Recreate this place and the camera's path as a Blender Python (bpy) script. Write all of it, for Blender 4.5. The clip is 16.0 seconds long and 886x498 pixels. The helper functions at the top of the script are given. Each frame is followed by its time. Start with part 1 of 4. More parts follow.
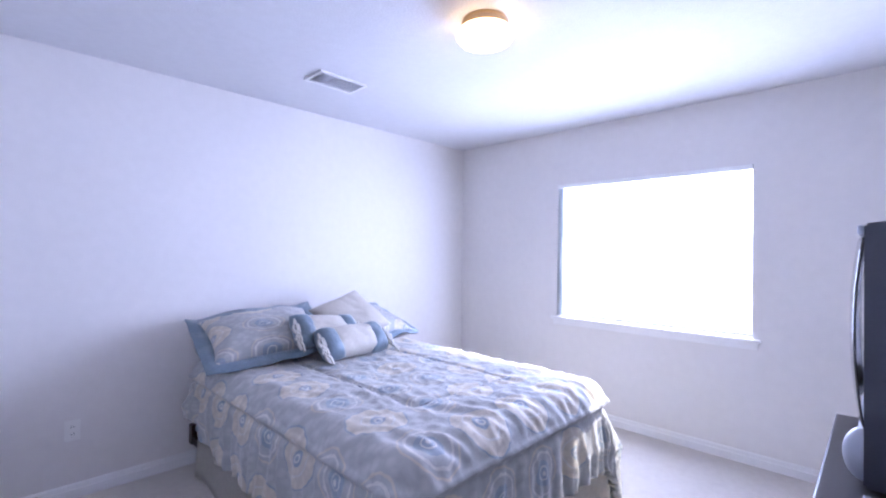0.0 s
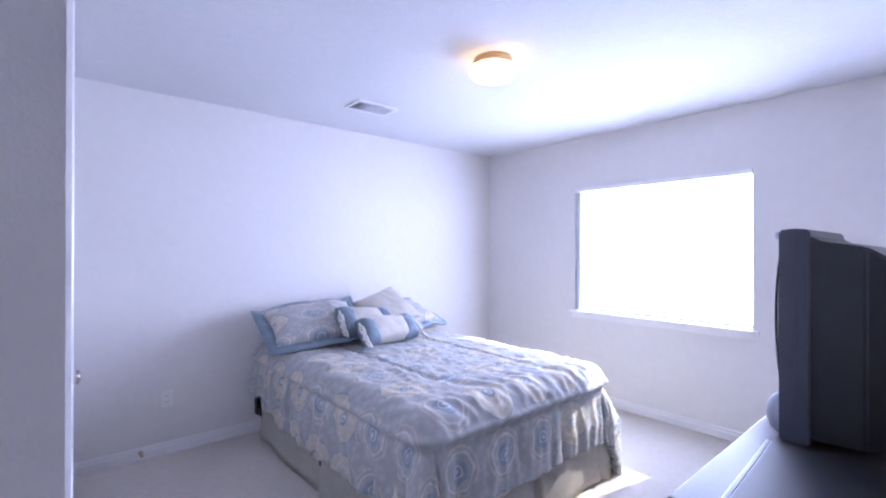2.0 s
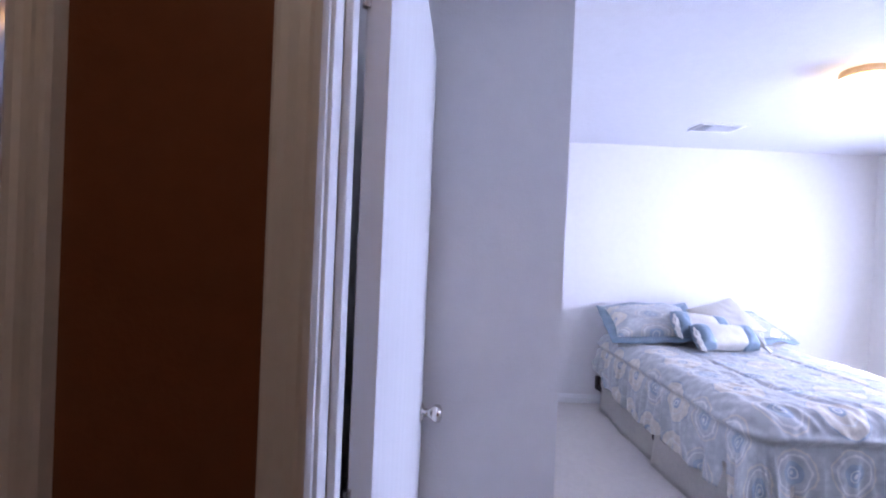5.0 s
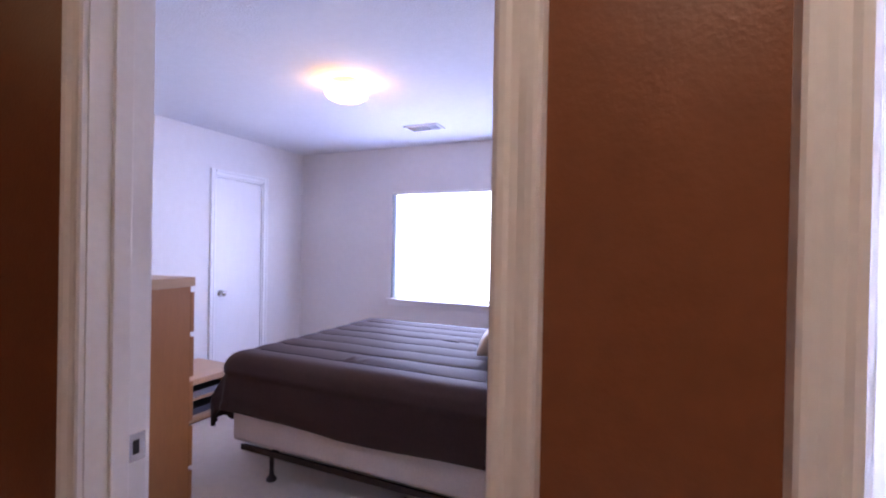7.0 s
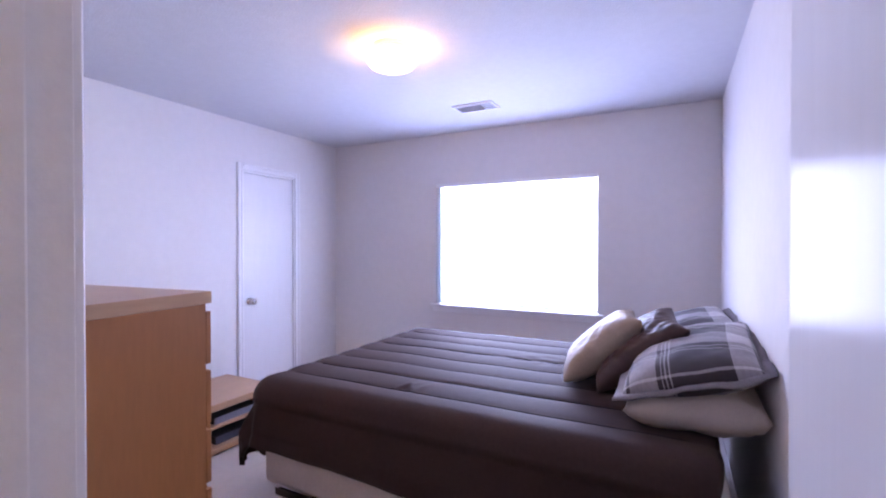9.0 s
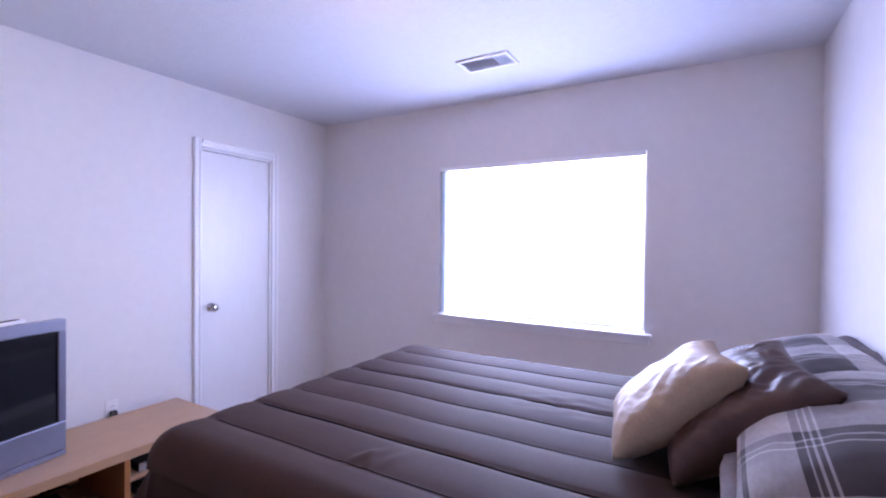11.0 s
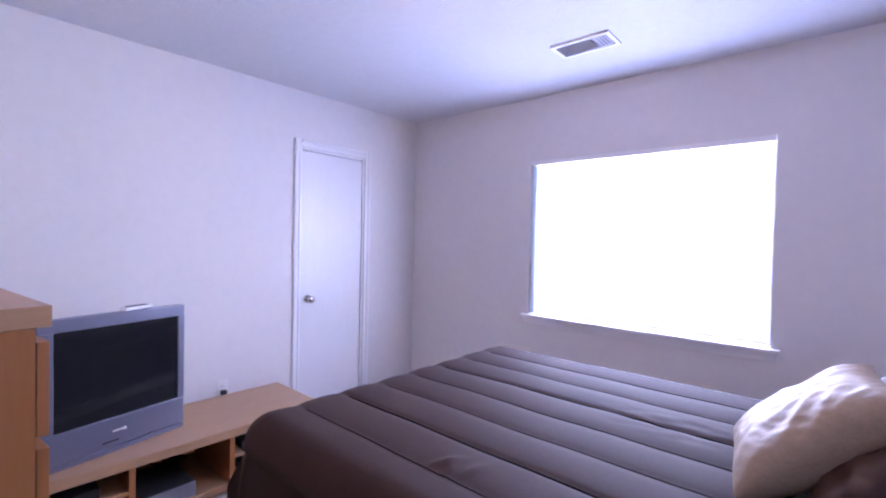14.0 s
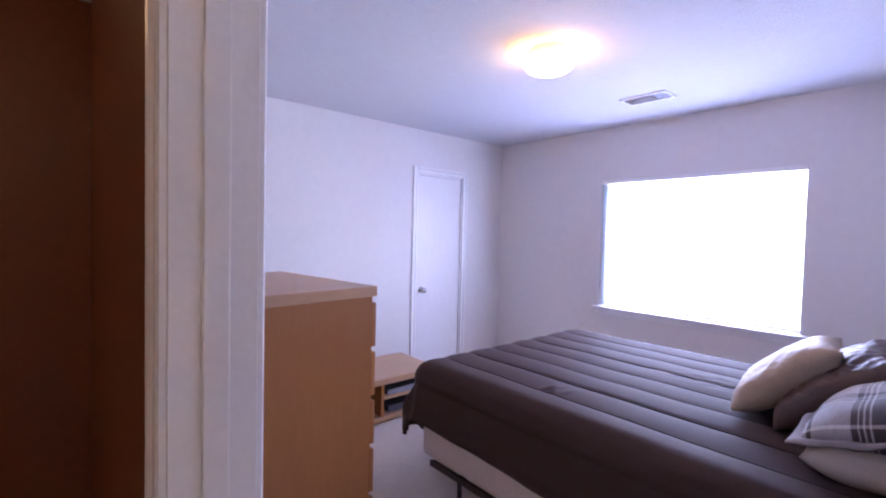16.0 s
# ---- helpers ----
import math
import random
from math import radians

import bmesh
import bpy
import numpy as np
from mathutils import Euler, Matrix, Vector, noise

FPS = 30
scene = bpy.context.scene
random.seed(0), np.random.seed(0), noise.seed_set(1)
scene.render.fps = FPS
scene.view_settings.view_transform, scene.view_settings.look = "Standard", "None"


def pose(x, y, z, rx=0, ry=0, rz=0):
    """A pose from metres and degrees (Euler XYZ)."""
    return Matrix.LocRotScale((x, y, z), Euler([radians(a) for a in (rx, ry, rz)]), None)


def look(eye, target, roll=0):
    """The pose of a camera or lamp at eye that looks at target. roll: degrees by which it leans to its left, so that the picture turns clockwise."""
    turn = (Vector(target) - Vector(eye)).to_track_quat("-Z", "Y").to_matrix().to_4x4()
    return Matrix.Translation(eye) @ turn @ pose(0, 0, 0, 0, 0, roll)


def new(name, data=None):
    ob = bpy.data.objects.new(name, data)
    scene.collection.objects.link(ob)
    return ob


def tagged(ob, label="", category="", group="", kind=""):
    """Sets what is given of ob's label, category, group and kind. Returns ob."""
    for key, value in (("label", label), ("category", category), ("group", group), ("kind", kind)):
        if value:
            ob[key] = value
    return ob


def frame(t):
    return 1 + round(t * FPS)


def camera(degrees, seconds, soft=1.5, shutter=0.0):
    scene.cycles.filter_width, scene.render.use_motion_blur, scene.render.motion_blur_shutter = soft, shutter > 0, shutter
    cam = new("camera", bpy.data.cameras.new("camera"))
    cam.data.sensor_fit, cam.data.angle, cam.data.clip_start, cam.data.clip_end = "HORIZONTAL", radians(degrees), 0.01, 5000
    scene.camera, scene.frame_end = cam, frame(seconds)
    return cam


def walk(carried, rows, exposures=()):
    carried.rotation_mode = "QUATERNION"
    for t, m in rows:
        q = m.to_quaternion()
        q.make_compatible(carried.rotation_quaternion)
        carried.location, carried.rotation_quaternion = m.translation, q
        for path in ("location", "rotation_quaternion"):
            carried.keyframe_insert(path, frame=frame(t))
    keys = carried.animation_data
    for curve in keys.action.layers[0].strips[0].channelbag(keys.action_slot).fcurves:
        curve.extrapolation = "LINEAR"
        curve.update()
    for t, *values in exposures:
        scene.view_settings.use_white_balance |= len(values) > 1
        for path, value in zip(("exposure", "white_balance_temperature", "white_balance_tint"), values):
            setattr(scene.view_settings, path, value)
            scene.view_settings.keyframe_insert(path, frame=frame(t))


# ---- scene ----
cam = camera(89.5, 16.0, soft=2.1)

PATH = [
    (0, (4.648, 0.863, 1.378), (6.077, 2.262, 1.395), 0.62),
    (0.5, (4.600, 0.843, 1.375), (6.091, 2.176, 1.398), 0.68),
    (1, (4.524, 0.826, 1.372), (6.041, 2.130, 1.395), 0.53),
    (1.5, (4.471, 0.663, 1.373), (5.916, 2.045, 1.393), 0.43),
    (2, (4.436, 0.474, 1.401), (5.736, 1.994, 1.406), 0.09),
    (2.5, (4.344, 0.390, 1.442), (5.511, 2.014, 1.426), 0.61),
    (3, (4.249, 0.279, 1.460), (5.245, 2.014, 1.438), 0.52),
    (3.2, (4.236, 0.235, 1.457), (5.171, 2.002, 1.439), 0.57),
    (5.3, (3.990, -0.231, 1.439), (3.829, 1.763, 1.418), 2.49),
    (5.5, (3.966, -0.252, 1.443), (3.687, 1.728, 1.419), 2.39),
    (6, (3.887, -0.253, 1.439), (3.386, 1.683, 1.422), 1.60),
    (6.5, (3.802, -0.232, 1.428), (3.120, 1.648, 1.412), 1.27),
    (7, (3.715, -0.193, 1.416), (2.903, 1.635, 1.404), 1.07),
    (7.5, (3.594, -0.149, 1.407), (2.712, 1.645, 1.408), 1.38),
    (8, (3.479, -0.088, 1.413), (2.563, 1.690, 1.413), 1.21),
    (8.5, (3.449, 0.003, 1.418), (2.509, 1.768, 1.407), 0.23),
    (9, (3.287, 0.201, 1.415), (2.367, 1.977, 1.395), -0.02),
    (11.3, (3.037, 1.003, 1.395), (2.000, 2.712, 1.365), 0.75),
    (11.5, (3.034, 1.029, 1.388), (1.964, 2.718, 1.358), 0.77),
    (12, (3.018, 1.080, 1.381), (1.855, 2.707, 1.343), 0.78),
    (12.5, (3.000, 1.114, 1.376), (1.748, 2.673, 1.332), 0.92),
    (13, (2.990, 1.132, 1.371), (1.668, 2.632, 1.329), 1.01),
    (13.5, (2.987, 1.121, 1.375), (1.632, 2.592, 1.334), 1.05),
    (14, (2.998, 1.030, 1.398), (1.673, 2.528, 1.353), 1.23),
    (14.5, (3.020, 0.843, 1.395), (1.772, 2.405, 1.367), 1.24),
    (15, (3.103, 0.663, 1.421), (1.864, 2.233, 1.379), 1.65),
    (15.5, (3.256, 0.475, 1.440), (1.911, 1.955, 1.391), 1.98),
    (16, (3.432, 0.208, 1.476), (1.915, 1.510, 1.407), 1.37),
]
walk(cam, [(t, look(eye, target, roll)) for t, eye, target, roll in PATH], [(0, 0.9), (3.2, 0.9), (5.3, 1.6), (5.6, 1.9), (6.0, 2.48), (6.5, 3.1), (7.5, 3.3), (9.0, 3.2), (16, 3.2)])

# ---- world, sun, window light ----
world = bpy.data.worlds.new("sky")
scene.world = world
world.use_nodes = True
wn = world.node_tree.nodes
sky = wn.new("ShaderNodeTexSky")
sky.sky_type = "NISHITA"
sky.sun_disc = False
sky.sun_elevation = radians(40)
sky.sun_rotation = radians(102.5)
wn["Background"].inputs["Strength"].default_value = 0.06
world.node_tree.links.new(sky.outputs["Color"], wn["Background"].inputs["Color"])


def lamp(name, kind, energy, colour, m):
    d = bpy.data.lights.new(name, kind)
    d.energy, d.color = energy, colour
    ob = new(name, d)
    ob.matrix_world = m
    return ob


sun = lamp("sun", "SUN", 5.0, (1.0, 0.95, 0.90), look((12, 1.36, 5.28), (8.2, 2.2, 2.0)))
sun.data.angle = radians(0.6)

DAY = (0.50, 0.58, 1.0)
DAY_B = (0.445, 0.50, 1.0)
wl_a = lamp("window_light", "AREA", 52, DAY, look((8.31, 2.19, 1.41), (7, 2.19, 1.41)))
wl_b = lamp("window_light", "AREA", 10.6, DAY_B, look((1.99, 4.11, 1.43), (1.99, 3, 1.43)))
for w_l, w_w, w_h in ((wl_a, 1.44, 1.16), (wl_b, 1.48, 1.14)):
    w_l.data.shape, w_l.data.size, w_l.data.size_y = "RECTANGLE", w_w, w_h


# ---- materials ----
def material(name, colour, rough=0.6, metal=0.0, vary=0.06, scale=3.0, bump=0.0, bump_scale=200.0, spec=0.5, sheen=0.0, coat=0.0, squash=(1, 1, 1)):
    """Principled surface with colour variation at two scales and a fine relief."""
    m = bpy.data.materials.new(name)
    m.use_nodes = True
    n, l = m.node_tree.nodes, m.node_tree.links
    p = n["Principled BSDF"]
    p.inputs["Roughness"].default_value = rough
    p.inputs["Metallic"].default_value = metal
    p.inputs["Specular IOR Level"].default_value = spec
    p.inputs["Sheen Weight"].default_value = sheen
    p.inputs["Coat Weight"].default_value = coat
    tc = n.new("ShaderNodeTexCoord")
    mp = n.new("ShaderNodeMapping")
    mp.inputs["Scale"].default_value = squash
    l.new(tc.outputs["Object"], mp.inputs["Vector"])
    big, fine = n.new("ShaderNodeTexNoise"), n.new("ShaderNodeTexNoise")
    big.inputs["Scale"].default_value, big.inputs["Detail"].default_value = scale, 4
    fine.inputs["Scale"].default_value, fine.inputs["Detail"].default_value = scale * 14, 3
    for t in (big, fine):
        l.new(mp.outputs["Vector"], t.inputs["Vector"])
    mix = n.new("ShaderNodeMath")
    mix.operation = "ADD"
    l.new(big.outputs["Fac"], mix.inputs[0])
    l.new(fine.outputs["Fac"], mix.inputs[1])
    ramp = n.new("ShaderNodeValToRGB")
    ramp.color_ramp.elements[0].position, ramp.color_ramp.elements[1].position = 0.35, 0.65
    half = n.new("ShaderNodeMath")
    half.operation = "MULTIPLY"
    half.inputs[1].default_value = 0.5
    l.new(mix.outputs[0], half.inputs[0])
    l.new(half.outputs[0], ramp.inputs["Fac"])
    ramp.color_ramp.elements[0].color = (*[max(0, c * (1 - vary)) for c in colour], 1)
    ramp.color_ramp.elements[1].color = (*[min(1, c * (1 + vary)) for c in colour], 1)
    l.new(ramp.outputs["Color"], p.inputs["Base Color"])
    if bump:
        t = n.new("ShaderNodeTexNoise")
        t.inputs["Scale"].default_value, t.inputs["Detail"].default_value = bump_scale, 3
        l.new(mp.outputs["Vector"], t.inputs["Vector"])
        b = n.new("ShaderNodeBump")
        b.inputs["Strength"].default_value, b.inputs["Distance"].default_value = bump, 0.01
        l.new(t.outputs["Fac"], b.inputs["Height"])
        l.new(b.outputs["Normal"], p.inputs["Normal"])
    return m


def glowing(name, colour, strength):
    m = bpy.data.materials.new(name)
    m.use_nodes = True
    p = m.node_tree.nodes["Principled BSDF"]
    p.inputs["Base Color"].default_value = (*colour, 1)
    p.inputs["Emission Color"].default_value = (*colour, 1)
    p.inputs["Emission Strength"].default_value = strength
    return m


M_WALL = material("wall_paint", (0.74, 0.715, 0.69), 0.75, vary=0.025, scale=1.2, bump=0.12, bump_scale=130)
M_CEIL = material("ceiling_paint", (0.655, 0.65, 0.66), 0.85, vary=0.03, scale=1.5, bump=0.3, bump_scale=90)
M_BROWN = material("brown_wall_paint", (0.200, 0.072, 0.031), 0.38, vary=0.08, scale=2.0, bump=0.08, bump_scale=110, spec=0.35)
M_TRIM = material("white_trim_paint", (0.80, 0.79, 0.78), 0.28, vary=0.03, scale=4.0, bump=0.05, bump_scale=60)
M_DOOR = material("white_door_paint", (0.78, 0.77, 0.765), 0.20, vary=0.02, scale=2.0, bump=0.05, bump_scale=26, spec=0.02, squash=(1, 1, 0.06))
M_CLOSETDOOR = material("satin_white_door_paint", (0.78, 0.77, 0.765), 0.33, vary=0.02, scale=2.0, bump=0.03, bump_scale=45, spec=0.45, squash=(1, 1, 0.15))
M_CARPET = material("beige_carpet", (0.75, 0.685, 0.60), 0.95, vary=0.07, scale=1.6, bump=0.9, bump_scale=420, sheen=0.4)
M_NICKEL = material("satin_nickel", (0.62, 0.59, 0.55), 0.22, 1.0, vary=0.05, scale=20)
M_VINYL = material("white_vinyl", (0.82, 0.82, 0.82), 0.35, vary=0.02, scale=5)
M_SLAT = material("white_blind_slat", (0.82, 0.82, 0.80), 0.4, vary=0.02, scale=8)
M_VANE = material("translucent_white_vane", (0.86, 0.86, 0.86), 0.5, vary=0.02, scale=5)
vn, vl = M_VANE.node_tree.nodes, M_VANE.node_tree.links
v_tr, v_mix = vn.new("ShaderNodeBsdfTranslucent"), vn.new("ShaderNodeMixShader")
v_tr.inputs["Color"].default_value = (0.9, 0.93, 0.95, 1)
v_mix.inputs["Fac"].default_value = 0.85
vl.new(vn["Principled BSDF"].outputs["BSDF"], v_mix.inputs[1])
vl.new(v_tr.outputs["BSDF"], v_mix.inputs[2])
vl.new(v_mix.outputs["Shader"], vn["Material Output"].inputs["Surface"])
M_PLASTIC = material("white_plastic", (0.80, 0.79, 0.76), 0.3, vary=0.02, scale=10)
M_DARKSLOT = material("dark_slot", (0.02, 0.02, 0.02), 0.6)
M_BRASS = material("brushed_bronze_band", (0.55, 0.40, 0.25), 0.35, 1.0, vary=0.06, scale=20)
M_METALGREY = material("galvanised_grey", (0.45, 0.46, 0.50), 0.6, 0.0, vary=0.1, scale=9)

M_GLASS = bpy.data.materials.new("window_glass")
M_GLASS.use_nodes = True
gp = M_GLASS.node_tree.nodes["Principled BSDF"]
gp.inputs["Transmission Weight"].default_value, gp.inputs["Roughness"].default_value, gp.inputs["IOR"].default_value = 1.0, 0.0, 1.05

M_BOWL_A = glowing("lit_opal_glass", (1.0, 0.72, 0.44), 3.5)


# ---- mesh helpers ----
def mesh(name, bm, mat, smooth=False):
    me = bpy.data.meshes.new(name)
    bm.normal_update()
    bm.to_mesh(me)
    bm.free()
    me.materials.append(mat)
    if smooth:
        me.shade_smooth()
    return me


def part(name, bm, mat, parent=None, label="", smooth=False, at=None):
    """Links a bmesh as one mesh object under a thing or a part."""
    ob = new(name, mesh(name, bm, mat, smooth))
    if at is not None:
        ob.matrix_world = at
    if parent:
        ob.parent = parent
    if label:
        ob["label"] = label
    return ob


def thing(name, m, label, category, group="", kind=""):
    ob = new(name)
    ob.empty_display_size = 0.1
    ob.matrix_world = m
    return tagged(ob, label, category, group, kind)


def add_box(bm, x0, x1, y0, y1, z0, z1, bevel=0.0):
    r = bmesh.ops.create_cube(bm, size=1)
    vs = r["verts"]
    bmesh.ops.scale(bm, vec=(x1 - x0, y1 - y0, z1 - z0), verts=vs)
    bmesh.ops.translate(bm, vec=((x0 + x1) / 2, (y0 + y1) / 2, (z0 + z1) / 2), verts=vs)
    if bevel:
        es = list({e for v in vs for e in v.link_edges})
        bmesh.ops.bevel(bm, geom=es, offset=bevel, segments=2, affect="EDGES", profile=0.6)
    return bm


def box(x0, x1, y0, y1, z0, z1, bevel=0.0):
    return add_box(bmesh.new(), x0, x1, y0, y1, z0, z1, bevel)


def lathe(profile, steps=32):
    """A solid of revolution round z from (radius, z) pairs."""
    bm = bmesh.new()
    rings = []
    for r, z in profile:
        rings.append([bm.verts.new((r * math.cos(a), r * math.sin(a), z)) for a in (2 * math.pi * k / steps for k in range(steps))])
    for a, b in zip(rings, rings[1:]):
        for k in range(steps):
            bm.faces.new((a[k], a[(k + 1) % steps], b[(k + 1) % steps], b[k]))
    bmesh.ops.contextual_create(bm, geom=rings[0])
    bmesh.ops.contextual_create(bm, geom=rings[-1])
    bmesh.ops.recalc_face_normals(bm, faces=bm.faces)
    return bm


def extrude_profile(points, length):
    """A bar along z with the given outline in x, y."""
    bm = bmesh.new()
    a = [bm.verts.new((x, y, 0)) for x, y in points]
    b = [bm.verts.new((x, y, length)) for x, y in points]
    k = len(points)
    for i in range(k):
        bm.faces.new((a[i], a[(i + 1) % k], b[(i + 1) % k], b[i]))
    bm.faces.new(a[::-1])
    bm.faces.new(b)
    bmesh.ops.recalc_face_normals(bm, faces=bm.faces)
    return bm


# ---- shell ----
H = 2.467
BW, BE, BN = 0.0, 3.588, 4.0
AW, AE, AN = 4.441, 8.20, 4.05
HW = 0.85
HS, HN = 0.318, 0.438
DB0, DB1 = 2.734, 3.549
DA0, DA1 = 3.905, 4.740
DOOR_H = 2.045
STUB = 1.272


def structure(name, bm, mat, label, category, smooth=False):
    return tagged(part(name, bm, mat, None, "", smooth), label, category, kind="structure")


structure("floor", box(-0.12, AE + 0.15, -1.25, AN + 0.15, -0.12, 0.0), M_CARPET, "beige cut-pile carpet through rooms and hall", "floor")
structure("ceiling", box(-0.12, AE + 0.15, -1.25, AN + 0.15, H, H + 0.12), M_CEIL, "white lightly textured painted ceiling", "ceiling")


def wall_pieces(along, a0, a1, t0, t1, holes, z0=0.0, z1=H):
    """A wall along x or y with holes (from, to, bottom, top) through it."""
    bm = bmesh.new()

    def piece(p0, p1, q0, q1):
        if p1 - p0 > 1e-4 and q1 - q0 > 1e-4:
            if along == "x":
                add_box(bm, p0, p1, t0, t1, q0, q1)
            else:
                add_box(bm, t0, t1, p0, p1, q0, q1)

    at = a0
    for h0, h1, b, t in sorted(holes):
        piece(at, h0, z0, z1)
        piece(h0, h1, z0, b)
        piece(h0, h1, t, z1)
        at = h1
    piece(at, a1, z0, z1)
    return bm


WIN_A = (1.464, 2.916, 0.830, 1.99)
WIN_B = (1.244, 2.737, 0.845, 1.995)
CL_B = (2.815, 3.40, 0.0, 2.051)
CL_A = (1.92, 2.73, 0.0, 2.051)
DOORS = [(DB0 - 0.018, DB1 + 0.018, 0.0, DOOR_H + 0.018), (DA0 - 0.018, DA1 + 0.018, 0.0, DOOR_H + 0.018)]
W_LABEL = "off-white painted plaster wall with fine texture"
structure("wall_north", wall_pieces("x", -0.12, BE + 0.06, BN, BN + 0.16, [WIN_B]), M_WALL, W_LABEL, "wall")
structure("wall_north_2", wall_pieces("x", BE + 0.06, AE + 0.15, AN, AN + 0.11, []), M_WALL, W_LABEL, "wall")
structure("wall_west", wall_pieces("y", HN, BN, -0.12, BW, [CL_B]), M_WALL, W_LABEL, "wall")
structure("wall_party", wall_pieces("y", HN, BN, BE, BE + 0.12, []), M_WALL, W_LABEL, "wall")
structure("wall_east", wall_pieces("y", HN, AN, AE, AE + 0.15, [WIN_A]), M_WALL, W_LABEL, "wall")
structure("wall_doors", wall_pieces("x", -0.12, AE + 0.15, HS + 0.012, HN, DOORS), M_WALL, W_LABEL, "wall")
structure("wall_hall_north", wall_pieces("x", -0.12, AE + 0.15, HS, HS + 0.012, DOORS), M_BROWN, "dark chocolate brown satin painted hall wall", "wall")
structure("wall_hall_south", wall_pieces("x", -0.12, AE + 0.15, -1.25, -1.13, []), M_BROWN, "dark chocolate brown satin painted hall wall", "wall")
structure("wall_hall_west", wall_pieces("y", -1.13, HS, HW - 0.12, HW, []), M_BROWN, "dark chocolate brown satin painted hall wall", "wall")
structure("wall_hall_east", wall_pieces("y", -1.13, HS, 6.0, 6.12, []), M_WALL, W_LABEL, "wall")
structure("wall_closet_south", wall_pieces("x", BE + 0.12, AW, STUB, STUB + 0.1, []), M_WALL, W_LABEL, "wall")
structure("wall_closet_east", wall_pieces("y", STUB + 0.1, AN, AW - 0.1, AW, [CL_A]), M_WALL, W_LABEL, "wall")


# baseboards, with a rounded top edge and a groove
def baseboard(along, a0, a1, face, side):
    h, d = 0.082, 0.013
    prof = [(0, 0), (d, 0), (d, h * 0.62), (d * 0.72, h * 0.66), (d * 0.72, h * 0.72), (d * 0.6, h * 0.9), (d * 0.25, h), (0, h)]
    bm = extrude_profile(prof, a1 - a0)
    for v in bm.verts:
        u, w, t = v.co
        if along == "x":
            v.co = (a0 + t, face + side * u, w)
        else:
            v.co = (face + side * u, a0 + t, w)
    bmesh.ops.recalc_face_normals(bm, faces=bm.faces)
    structure("baseboard", bm, M_TRIM, "white painted wooden baseboard along the wall", "baseboard")


CW = 0.060
for along, a0, a1, face, side in (
    ("x", BW, BE, BN, -1), ("y", HN, CL_B[0] - CW, BW, 1), ("y", CL_B[1] + CW, BN - 0.013, BW, 1), ("y", HN + 0.03, BN - 0.013, BE, -1),
    ("x", BW + 0.013, DB0 - CW - 0.006, HN, 1),
    ("x", AW, AE, AN, -1), ("y", HN + 0.013, AN - 0.013, AE, -1), ("x", DA1 + CW + 0.006, AE, HN, 1),
    ("y", CL_A[1] + CW, AN - 0.013, AW, 1), ("y", STUB, CL_A[0] - CW, AW, 1), ("x", BE + 0.12, AW, STUB, -1),
    ("x", HW, DB0 - CW - 0.008, HS, -1), ("x", DB1 + CW + 0.008, DA0 - CW - 0.008, HS, -1), ("x", DA1 + CW + 0.008, 6.0, HS, -1),
    ("x", HW, 6.0, -1.13, 1),
):
    baseboard(along, a0, a1, face, side)

# ---- door casings and jambs ----
CASING = [(0.0, 0.0), (0.0, 0.009), (0.006, 0.013), (0.014, 0.013), (0.020, 0.0095), (0.030, 0.0115), (0.040, 0.017), (0.048, 0.019), (0.053, 0.0185), (0.057, 0.015), (CW, 0.0)]


def casing_bar(pt, length):
    """pt(u, w, t) places a point: u away from the opening, w out of the wall, t along the bar."""
    bm = extrude_profile(CASING, length)
    for v in bm.verts:
        v.co = pt(*v.co)
    bmesh.ops.recalc_face_normals(bm, faces=bm.faces)
    return bm


def casing(parent, o0, o1, top, plane, mats=None):
    """Three bars round an opening; plane(a, z, w) places a point at a along the wall, height z, w out of it."""
    part("casing", casing_bar(lambda u, w, t: plane(o0 - u, t, w), top + CW), M_TRIM, parent)
    part("casing", casing_bar(lambda u, w, t: plane(o1 + u, t, w), top + CW), M_TRIM, parent)
    part("casing", casing_bar(lambda u, w, t: plane(o0 + t, top + u, w + 0.0005), o1 - o0), M_TRIM, parent)


def doorway(name, d0, d1, hinge_left):
    ob = tagged(new(name), "white painted door frame with moulded casing", "door frame", kind="structure")
    for face, s in ((HS, -1), (HN, 1)):
        casing(ob, d0 - 0.005, d1 + 0.005, DOOR_H + 0.005, lambda a, z, w, f=face, s=s: (a, f + s * w, z))
    for j0, j1 in ((d0 - 0.018, d0), (d1, d1 + 0.018)):
        part("jamb", box(j0, j1, HS, HN, 0, DOOR_H + 0.018, 0.0015), M_TRIM, ob)
    part("head_jamb", box(d0, d1, HS, HN, DOOR_H, DOOR_H + 0.018), M_TRIM, ob)
    for s0, s1 in ((d0, d0 + 0.011), (d1 - 0.011, d1)):
        part("door_stop", box(s0, s1, HN - 0.078, HN - 0.042, 0, DOOR_H - 0.011, 0.003), M_TRIM, ob)
    part("door_stop", box(d0 + 0.011, d1 - 0.011, HN - 0.078, HN - 0.042, DOOR_H - 0.011, DOOR_H, 0.003), M_TRIM, ob)
    return ob


frame_b = doorway("door_frame_1", DB0, DB1, False)
frame_a = doorway("door_frame_2", DA0, DA1, True)
